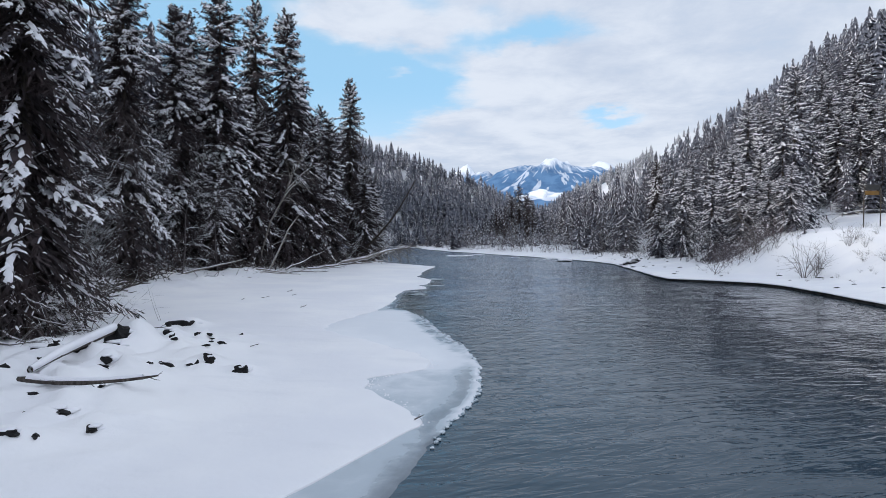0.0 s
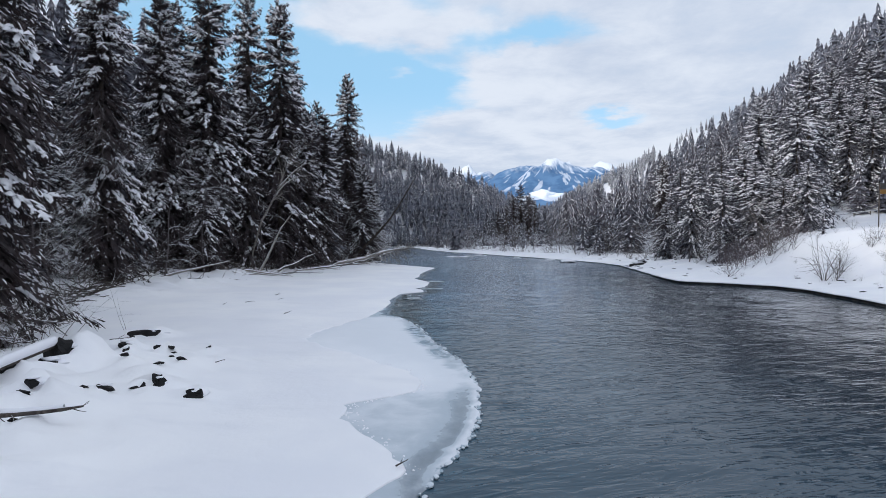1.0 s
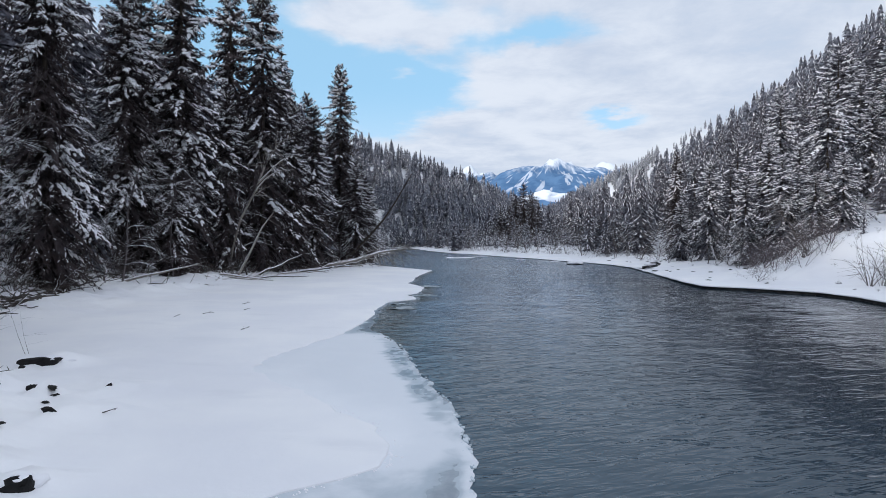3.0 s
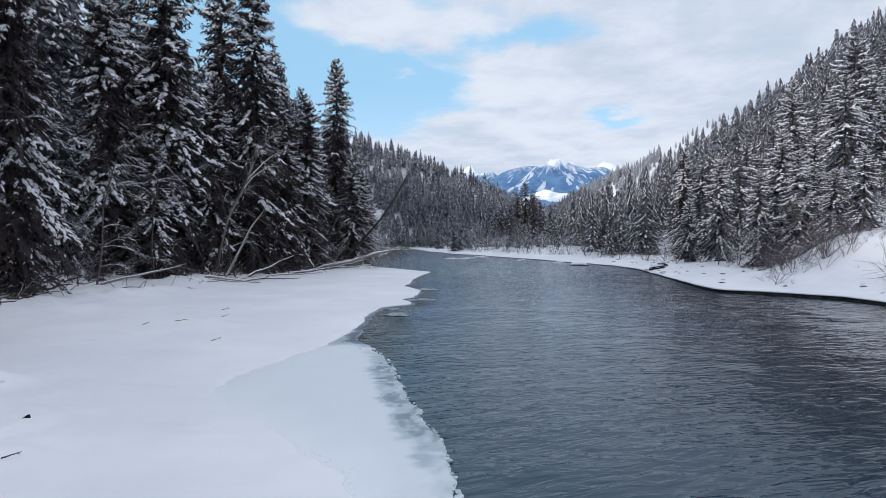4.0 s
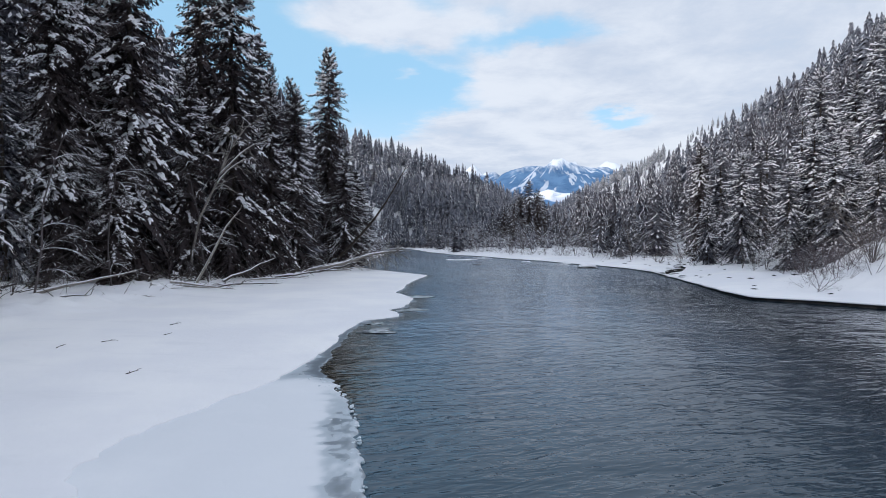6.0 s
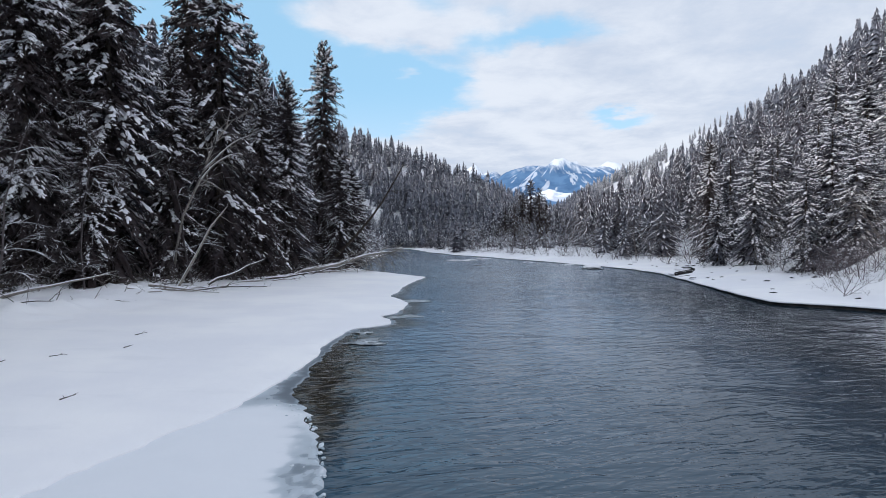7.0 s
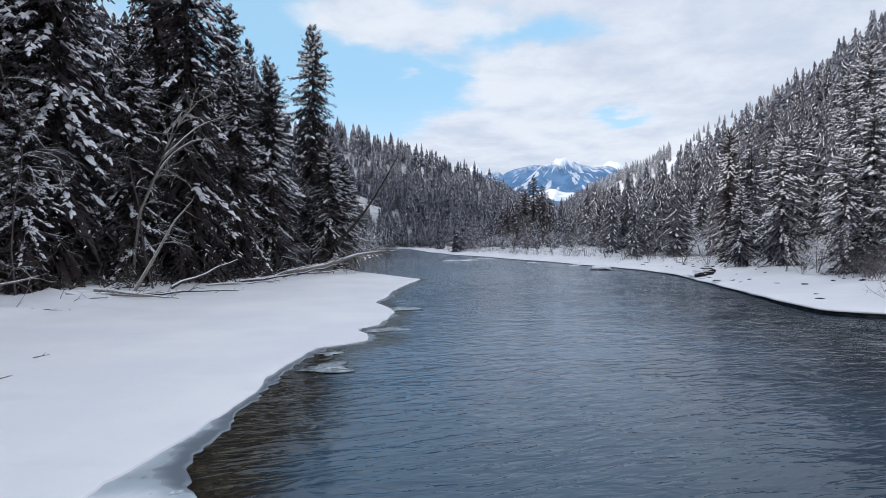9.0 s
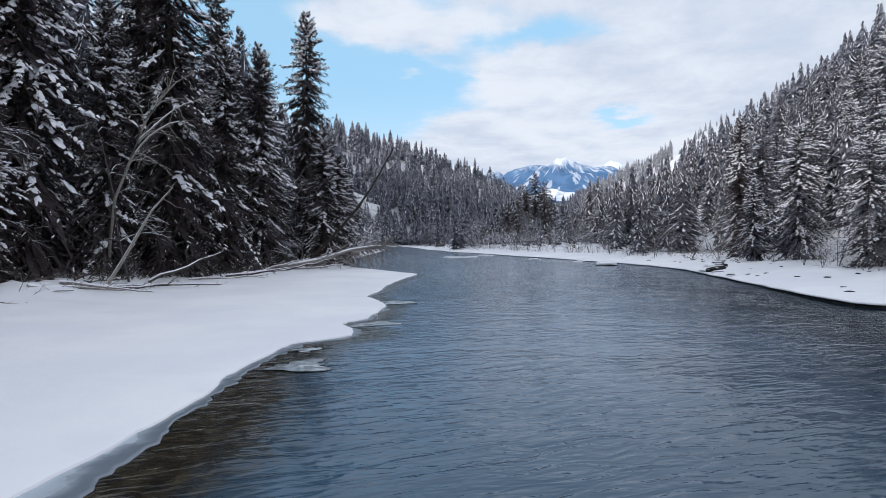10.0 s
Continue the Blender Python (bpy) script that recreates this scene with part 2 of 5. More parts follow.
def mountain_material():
    m, nt, p, co, g = material("hazy_mountain_face")
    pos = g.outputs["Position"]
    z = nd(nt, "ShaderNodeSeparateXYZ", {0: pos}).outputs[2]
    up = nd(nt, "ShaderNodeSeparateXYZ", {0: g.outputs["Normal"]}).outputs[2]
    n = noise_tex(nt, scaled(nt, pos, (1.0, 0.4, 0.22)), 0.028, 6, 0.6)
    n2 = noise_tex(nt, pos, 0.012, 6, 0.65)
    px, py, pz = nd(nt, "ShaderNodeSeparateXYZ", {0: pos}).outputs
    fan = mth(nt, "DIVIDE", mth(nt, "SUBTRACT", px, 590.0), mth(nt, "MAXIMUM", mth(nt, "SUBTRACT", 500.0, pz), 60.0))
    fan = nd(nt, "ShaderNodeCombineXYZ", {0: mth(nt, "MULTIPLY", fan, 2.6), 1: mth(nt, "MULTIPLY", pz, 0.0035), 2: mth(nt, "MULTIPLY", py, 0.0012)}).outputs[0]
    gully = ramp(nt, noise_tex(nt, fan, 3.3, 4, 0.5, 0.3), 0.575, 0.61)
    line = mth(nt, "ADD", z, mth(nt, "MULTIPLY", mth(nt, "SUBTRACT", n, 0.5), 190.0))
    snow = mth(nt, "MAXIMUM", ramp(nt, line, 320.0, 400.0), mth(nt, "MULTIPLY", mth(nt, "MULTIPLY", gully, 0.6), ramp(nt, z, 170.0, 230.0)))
    # the blue of distance haze is painted into the wooded slopes
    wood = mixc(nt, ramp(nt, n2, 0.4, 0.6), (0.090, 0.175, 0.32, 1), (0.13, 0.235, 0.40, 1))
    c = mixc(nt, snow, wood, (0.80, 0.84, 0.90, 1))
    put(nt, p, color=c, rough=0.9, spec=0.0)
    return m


SNOW, GROUND, WATER, ICE, CRUST = snow_material(), ground_material(), water_material(), ice_material(), crust_material()
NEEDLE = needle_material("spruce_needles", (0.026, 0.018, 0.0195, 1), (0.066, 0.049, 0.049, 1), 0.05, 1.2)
# far needles: frost, plus distance haze put into the paler, bluer colour
HAZENEEDLE = needle_material("hazed_far_needles", (0.035, 0.037, 0.054, 1), (0.085, 0.086, 0.110, 1), 0.42, 0.9)
# hilltop needles: rime, plus the sunlight up there painted as a paler tone
RIMED_SUN = needle_material("rimed_sunlit_needles", (0.10, 0.10, 0.11, 1), (0.22, 0.215, 0.22, 1), 0.6, 0.7)
MIDNEEDLE = needle_material("frosted_needles", (0.022, 0.019, 0.026, 1), (0.058, 0.052, 0.066, 1), 0.32, 1.6)
BRUSH = bark_material("frosted_brush", (0.075, 0.060, 0.064, 1), (0.17, 0.145, 0.155, 1), 0.22)
TRUNK = bark_material("spruce_bark", (0.030, 0.024, 0.020, 1), (0.085, 0.070, 0.058, 1), 0.1)
TWIG = bark_material("frosted_twig", (0.085, 0.072, 0.070, 1), (0.19, 0.17, 0.165, 1), 0.42)
ALDER = bark_material("snowy_alder", (0.050, 0.042, 0.043, 1), (0.135, 0.118, 0.122, 1), 0.38)
FROST = bark_material("frosted_alder", (0.13, 0.108, 0.118, 1), (0.30, 0.27, 0.295, 1), 0.35)
DEAD = bark_material("weathered_wood", (0.16, 0.145, 0.13, 1), (0.36, 0.33, 0.30, 1), 0.3)
DARKWOOD = bark_material("wet_log_bark", (0.03, 0.025, 0.022, 1), (0.11, 0.095, 0.085, 1), 0.15)
ROCK = rock_material()
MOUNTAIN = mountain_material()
# the mist glows faintly by itself, in place of scattered daylight
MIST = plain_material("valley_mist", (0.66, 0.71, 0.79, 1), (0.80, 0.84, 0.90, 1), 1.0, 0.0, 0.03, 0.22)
GREYICE = plain_material("grey_ice", (0.16, 0.19, 0.22, 1), (0.52, 0.57, 0.61, 1), 0.3, 0.0, 3.0)
STEEL = plain_material("galvanised_steel", (0.28, 0.29, 0.30, 1), (0.45, 0.46, 0.47, 1), 0.5, 0.6)
SIGNDARK = plain_material("sign_black", (0.015, 0.015, 0.016, 1), (0.03, 0.03, 0.03, 1), 0.6)
SIGNYELLOW = plain_material("sign_amber", (0.10, 0.055, 0.010, 1), (0.16, 0.085, 0.014, 1), 0.6)


# ---- mesh helpers ----
def mesh_from(name, verts, faces, mats, smooth=False, attr=None):
    """A mesh from arrays; faces all of one size, or a list of such arrays."""
    me = bpy.data.meshes.new(name)
    verts = np.asarray(verts, np.float32)
    groups = faces if isinstance(faces, list) else [faces]
    groups = [np.asarray(f, np.int32) for f in groups if len(f)]
    me.vertices.add(len(verts))
    me.vertices.foreach_set("co", verts.ravel())
    loops = np.concatenate([f.ravel() for f in groups])
    sizes = np.concatenate([np.full(len(f), f.shape[1], np.int32) for f in groups])
    me.loops.add(len(loops))
    me.loops.foreach_set("vertex_index", loops)
    me.polygons.add(len(sizes))
    me.polygons.foreach_set("loop_start", np.concatenate(([0], np.cumsum(sizes)[:-1])).astype(np.int32))
    me.polygons.foreach_set("use_smooth", np.full(len(sizes), smooth))
    me.update(calc_edges=True)
    me.validate()
    for m in mats if isinstance(mats, (list, tuple)) else [mats]:
        me.materials.append(m)
    for k, v in (attr or {}).items():
        me.attributes.new(k, "FLOAT", "POINT").data.foreach_set("value", np.asarray(v, np.float32))
    return me


def child(name, me, parent, label=""):
    ob = new(name, me)
    ob.parent = parent
    return tagged(ob, label)


def grid_faces(nr, nc):
    i = np.arange(nr - 1)[:, None] * nc + np.arange(nc - 1)[None, :]
    i = i.ravel()
    return np.stack([i, i + 1, i + nc + 1, i + nc], 1)


def tubes(paths, sides=4):
    """Tapered tubes along paths: each a list of (x, y, z, radius)."""
    V, F, n0 = [], [], 0
    for path in paths:
        P = np.asarray(path, float)
        c, r = P[:, :3], P[:, 3]
        d = np.gradient(c, axis=0)
        d /= np.linalg.norm(d, axis=1)[:, None] + 1e-9
        ref = np.where(np.abs(d[:, 2:3]) > 0.9, np.array([[1.0, 0, 0]]), np.array([[0, 0, 1.0]]))
        u = np.cross(d, ref)
        u /= np.linalg.norm(u, axis=1)[:, None] + 1e-9
        w = np.cross(d, u)
        a = np.arange(sides) * 2 * np.pi / sides
        ring = c[:, None] + r[:, None, None] * (np.cos(a)[None, :, None] * u[:, None] + np.sin(a)[None, :, None] * w[:, None])
        k = len(P)
        V.append(ring.reshape(-1, 3))
        i = (np.arange(k - 1)[:, None] * sides + np.arange(sides)[None, :]).ravel()
        j = (np.arange(k - 1)[:, None] * sides + (np.arange(sides)[None, :] + 1) % sides).ravel()
        F.append(np.stack([i, j, j + sides, i + sides], 1) + n0)
        n0 += k * sides
    return np.concatenate(V), np.concatenate(F)


def hashed(ix, iy, s):
    v = np.sin(ix * 127.1 + iy * 311.7 + s * 74.7) * 43758.5453
    return v - np.floor(v)


def vnoise(x, y, scale, s=0):
    """Smooth value noise, 0 to 1."""
    x, y = np.asarray(x, float) / scale, np.asarray(y, float) / scale
    ix, iy = np.floor(x), np.floor(y)
    fx, fy = x - ix, y - iy
    fx, fy = fx * fx * (3 - 2 * fx), fy * fy * (3 - 2 * fy)
    a = hashed(ix, iy, s) * (1 - fx) + hashed(ix + 1, iy, s) * fx
    b = hashed(ix, iy + 1, s) * (1 - fx) + hashed(ix + 1, iy + 1, s) * fx
    return a * (1 - fy) + b * fy


# ---- the plan: shores as x over y ----
ICE_EDGE = [(-60, -9), (0, -4), (7, -2.2), (10.6, -1.0), (12.3, -0.5), (14.9, 0.2), (16.5, 0.9), (18, 1.2), (21.1, 1.4), (24, 1.05), (26, 0.7), (28.4, 0.0), (31, -0.6), (33.4, -1.1), (35.7, -2.0),
            (37.2, -2.8), (38.5, -3.35), (41, -3.4), (43.5, -3.45), (45.4, -3.8), (46.5, -3.65), (49.9, -3.2), (51.6, -1.4), (53, -1.6), (54.4, -2.4), (56, -1.5), (58, -1.3), (61, -1.15), (63, -1.9),
            (65.8, -3.0), (69, -2.5), (72, -2.7), (77, -2.3), (83, -1.5), (86, -1.0), (88, -2.4), (92, -5.2), (97, -9.0), (104, -12.5), (120, -14), (150, -14.5), (180, -15), (190, -28), (200, -80), (206, -160), (5000, -400)]
SNOW_EDGE = [(-60, -10), (0, -6), (7, -4.4), (10.3, -3.1), (11.8, -2.2), (14.6, -0.6), (14.9, -0.5), (15.2, -0.8), (16.7, -1.5), (18.2, -2.4), (19.3, -2.4), (20.7, -0.55), (21.2, -0.5), (23.2, -0.95),
             (24.9, -2.6), (27, -4.4), (28.8, -6.0), (29.5, -6.2), (32.6, -5.8), (35, -4.9), (36.6, -4.35), (38.5, -4.0), (41, -3.8), (43.3, -3.6), (45.2, -3.9), (46.5, -3.75)]
SNOW_EDGE += [(y, x - 0.12) for y, x in ICE_EDGE if y > 47]
RIGHT_EDGE = [(-60, 36), (0, 32), (20, 31), (38, 30.3), (51, 31.7), (55, 31.0), (58.5, 27.5), (60.3, 24.6), (61, 24.2), (68, 25.0), (80, 26.6), (92, 28), (100, 27.4), (108, 25.2), (119.7, 20.4), (137, 13.0), (152, 5.8), (157, 2.5),
              (175, -3.0), (195, -8), (212, -12), (218, -30), (226, -80), (232, -160), (5000, -399)]
# stones in the near bank: x, y, half width, half depth, half height
STONES = [(-13.1, 28.5, 0.60, 0.35, 0.26), (-12.6, 21.9, 0.50, 0.60, 0.50), (-8.2, 19.6, 0.20, 0.16, 0.26), (-6.8, 19.0, 0.26, 0.2, 0.18), (-9.97, 19.25, 0.38, 0.2, 0.13), (-9.4, 18.9, 0.22, 0.14, 0.10),
          (-9.75, 14.1, 0.36, 0.2, 0.13), (-10.3, 13.8, 0.12, 0.10, 0.08), (-8.3, 13.2, 0.22, 0.16, 0.12), (-8.5, 19.3, 0.10, 0.15, 0.2), (-12.2, 24.9, 0.24, 0.2, 0.25)]
PEBBLES = [(-9.45, 12.1, 0.24, 0.15, 0.10), (-8.95, 12.3, 0.10, 0.1, 0.1), (-12.9, 19.5, 0.35, 0.22, 0.16), (-11.1, 18.5, 0.26, 0.18, 0.15), (-13.6, 28.0, 0.14, 0.1, 0.12), (-12.4, 20.9, 0.35, 0.25, 0.2),
           (-14.2, 19.8, 0.4, 0.3, 0.22), (-11.4, 23.6, 0.16, 0.14, 0.2), (-10.7, 24.6, 0.13, 0.10, 0.16), (-13.7, 16.0, 0.3, 0.22, 0.16), (-9.2, 25.6, 0.09, 0.07, 0.1), (-8.9, 21.2, 0.07, 0.06, 0.06), (-12.5, 12.6, 0.2, 0.2, 0.12)]
LEFT_CREST = [(-150, -60, 55), (-130, 60, 50), (-105, 190, 46), (-110, 330, 62)]
BEND_CREST = [(-110, 330, 62), (-42, 292, 41), (-24, 282, 34), (-9, 280, 27), (7, 325, 21), (27, 385, 14), (43, 435, 9), (80, 520, 2)]
RIGHT_CREST = [(150, -60, 50), (150, 100, 58), (172, 220, 70), (244, 350, 100), (296, 480, 116), (310, 580, 127), (290, 640, 121), (230, 690, 78), (190, 760, 34), (170, 900, 6)]


def edge(table, y):
    ys, xs = zip(*table)
    return np.interp(y, ys, xs)


def ridge(x, y, crest, w0, w1):
    """Height of a hill whose crest runs along a line; w0 and w1: its half width at the line's two ends."""
    best = np.zeros_like(x)
    n = len(crest) - 1
    for i in range(n):
        (x0, y0, h0), (x1, y1, h1) = crest[i], crest[i + 1]
        t = np.clip(((x - x0) * (x1 - x0) + (y - y0) * (y1 - y0)) / ((x1 - x0) ** 2 + (y1 - y0) ** 2), 0, 1)
        d = np.hypot(x - x0 - t * (x1 - x0), y - y0 - t * (y1 - y0))
        w = w0 + (w1 - w0) * (i + t) / n
        k = np.clip(1 - d / w, 0, 1)
        best = np.maximum(best, (h0 + t * (h1 - h0)) * (0.75 * k + 0.25 * k * k * (3 - 2 * k)))
    return best


def hill(x, y):
    left = np.maximum(ridge(x, y, LEFT_CREST, 95, 80), ridge(x, y, BEND_CREST, 75, 55))
    return np.maximum(left, ridge(x, y, RIGHT_CREST, 100, 165))


def mounds(x, y):
    """Snow drifted over and behind the stones of the near bank."""
    z = np.zeros_like(x)
    for k, (a, b, sx, sy, sz) in enumerate(STONES + PEBBLES):
        r = max(sx, sy, 0.22) * 1.35
        c = a + sx * 0.5 * math.sin(k * 2.1)
        z = np.maximum(z, 1.6 * sz * np.exp(-(np.maximum(np.hypot((x - c) / r, (y - b - 0.9 * r) / r) - 0.25, 0) ** 2) * 1.6))
    return z


def land(x, y, drifts=True):
    """Height of the snow or the ground at (x, y), off the river."""
    x, y = np.asarray(x, float), np.asarray(y, float)
    dl, dr = edge(SNOW_EDGE, y) - x, x - edge(RIGHT_EDGE, y)
    hills = hill(x, y)
    zl = np.interp(dl, [0, 0.25, 1, 4, 10, 18, 24, 40, 90], [0.062, 0.095, 0.12, 0.17, 0.24, 0.42, 0.75, 3.0, 9.0])
    rough = vnoise(x, y, 1.1, 3) * 0.5 + vnoise(x, y, 0.5, 4) * 0.25
    patch = np.clip(1.5 - np.hypot((x + 13.0) / 5.0, (y - 17.5) / 8.0), 0, 1)
    patch = np.maximum(patch, np.clip((dl - 16) / 5, 0, 0.7) * (y > 26))
    zl = zl + np.clip(dl / 4, 0, 1) * (0.10 * (vnoise(x, y, 7, 1) - 0.5) + 0.03 * (vnoise(x, y, 2, 2) - 0.5)) + patch * (rough * 1.05 + np.clip(vnoise(x, y, 0.62, 7) - 0.42, 0, 1) * 0.75 + np.clip(vnoise(x, y, 1.5, 9) - 0.5, 0, 1) * 0.5)
    if drifts and y.min() < 36 and x.min() < -4:
        zl = zl + mounds(x, y)
    low = np.interp(dr, [0, 0.6, 2.5, 6, 12, 25, 60], [0.20, 0.34, 0.6, 1.0, 1.6, 3.0, 7.0])
    road = np.interp(dr, [0, 0.6, 2.5, 6, 9, 12.5, 16, 19, 26, 44, 52, 60], [0.30, 0.42, 0.58, 0.85, 2.2, 4.3, 5.3, 5.6, 5.7, 6.2, 7.8, 9.0])
    far = np.interp(dr, [0, 0.6, 2.5, 12, 40, 90], [0.16, 0.28, 0.5, 0.9, 2.0, 6.0])
    k = np.clip((0.60 + 0.05 * (vnoise(x, y, 3.0, 8) - 0.5) - x / np.maximum(y, 1.0)) / 0.09, 0, 1) * np.clip((y - 60) / 14, 0, 1)
    k2 = np.clip((y - 95) / 20, 0, 1) * np.clip((0.66 - x / np.maximum(y, 1.0)) / 0.08, 0, 1)
    zr = (road * (1 - k) + low * k) * (1 - k2) + far * k2
    zr = zr + np.clip(dr / 2, 0, 1) * (0.35 * (vnoise(x, y, 4, 5) - 0.5) + 0.16 * (vnoise(x, y, 1.3, 6) - 0.5))
    hills_r = hills * np.clip((dr - 14) / 25, 0, 1)
    hills_r = np.where((x > 1.0) & (y > 20), hills_r * np.clip((y + 0.25 * x - 135) / 34, 0, 1) ** np.clip((x / np.maximum(y, 1.0) - 0.56) / 0.06, 0, 1), hills_r)
    hills_l = hills * np.clip((dl - 12) / 25, 0, 1)
    return np.where(dl > 0, zl + hills_l, zr + hills_r)


def on_road(x, y):
    """The open ground of the road behind the bank across the river."""
    return (x / np.maximum(y, 1.0) > 0.622) & (x > 38) & (y > 30) & (y + 0.25 * x < 132)


def gz(x, y):
    return float(land(np.array([float(x)]), np.array([float(y)]))[0])


def build_ground():
    ys = np.concatenate([np.arange(-60, 0, 3.0), np.arange(0, 56, 0.3), np.arange(56, 112, 0.7), np.arange(112, 250, 2.5), np.arange(250, 820, 12.0), np.geomspace(830, 4900, 18)])
    off = np.concatenate([[0.0, 0.04, 0.1, 0.18, 0.3], np.arange(0.5, 16, 0.3), np.arange(16, 24, 0.5), np.geomspace(25, 4500, 36)])
    nb = 13
    rows = []
    for y in ys:
        xs, xr = float(edge(SNOW_EDGE, y)), float(edge(RIGHT_EDGE, y))
        xs0, xr0 = xs, xr
        if y < 112:
            xs += (0.45 * (vnoise(y, 0, 1.1, 11) - 0.5) + 0.28 * (vnoise(y, 0, 0.4, 12) - 0.5)) * float(np.interp(y, [10, 14, 15.5, 30, 38, 44], [0.15, 0.2, 1.0, 1.0, 0.25, 0.45]))
            xr += 0.30 * (vnoise(y, 0, 2.2, 13) - 0.5)
        elif y < 215:
            xr += 1.6 * (vnoise(y, 0, 6.0, 13) - 0.5)
        xr = max(xr, xs + 0.3)
        t = np.linspace(0, 1, nb)
        xb = xs + 0.02 + (xr - xs - 0.04) * t
        zb = -0.25 - 1.3 * np.sin(np.pi * t) ** 0.7
        xl = xs - off[::-1]
        xx = xr + off
        zl = land(np.minimum(xl, xs - 1e-4) - xs + xs0, np.full_like(xl, y))
        zr = land(xx + 1e-4 - xr + xr0, np.full_like(xx, y))
        # the cut bank: a dark wet face below an overhanging lip of snow
        lip = zr[0] - 0.10
        rows.append((np.concatenate([xl, xb, [xr + 0.04, xr - 0.12], xx]), np.concatenate([zl, zb, [lip - 0.03, lip], zr]), np.concatenate([np.zeros(len(off)), np.ones(nb), [1, 0], np.zeros(len(off))])))
    X = np.array([r[0] for r in rows])
    Z = np.array([r[1] for r in rows])
    B = np.array([r[2] for r in rows])
    Y = np.repeat(ys[:, None], X.shape[1], 1)
    me = mesh_from("ground", np.stack([X, Y, Z], -1).reshape(-1, 3), grid_faces(*X.shape), GROUND, True, {"bed": B.ravel()})
    tagged(new("ground", me), "smooth fresh snow over riverbanks and wooded valley slopes", "snow ground", kind="structure")


def ripple(x, y):
    """Wind and current waves on the river."""
    big_w = (vnoise(x / 1.7 + y * 0.12, y, 2.3, 41) - 0.5) * 0.11
    mid_w = (vnoise(x / 1.9 - y * 0.10, y, 0.95, 42) - 0.5) * 0.075
    small = (vnoise(x / 1.6 + y * 0.15, y, 0.5, 43) - 0.5) * 0.032
    gust = 0.45 + 0.8 * vnoise(x, y / 2.2, 7.0, 44)
    return (big_w + mid_w + small) * gust * np.interp(y, [40, 60, 90, 120], [0.62, 0.45, 0.45, 0.6])


def build_water():
    ys = np.concatenate([np.arange(-60, 8, 3.0), np.arange(8, 60, 0.18), np.arange(60, 112, 0.5), np.arange(112, 240, 1.5)])
    t = np.concatenate([np.linspace(0, 0.35, 48), np.linspace(0.36, 1, 72)])
    V, S = [], []
    for y in ys:
        a, b = float(edge(SNOW_EDGE, y)) - 0.3, float(edge(RIGHT_EDGE, y)) + 0.3
        x = a + (max(b, a + 1) - a) * t
        d = x - float(edge(ICE_EDGE, y))
        reach = np.interp(y, [0, 30, 36, 40, 48, 56, 70, 90], [0.6, 1.0, 3.2, 5.2, 4.2, 2.6, 1.8, 1.5])
        k = np.clip(1 - d / reach, 0, 1) * np.interp(y, [0, 31, 37, 80], [0.15, 0.2, 1.0, 0.8])
        V.append(np.stack([x, np.full_like(x, y), ripple(x, np.full_like(x, y)) * np.clip(d / 1.5, 0.15, 1) - 0.012], 1))
        S.append(k)
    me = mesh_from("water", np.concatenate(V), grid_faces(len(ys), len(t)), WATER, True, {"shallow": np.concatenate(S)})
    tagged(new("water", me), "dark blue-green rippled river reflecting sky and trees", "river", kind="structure")


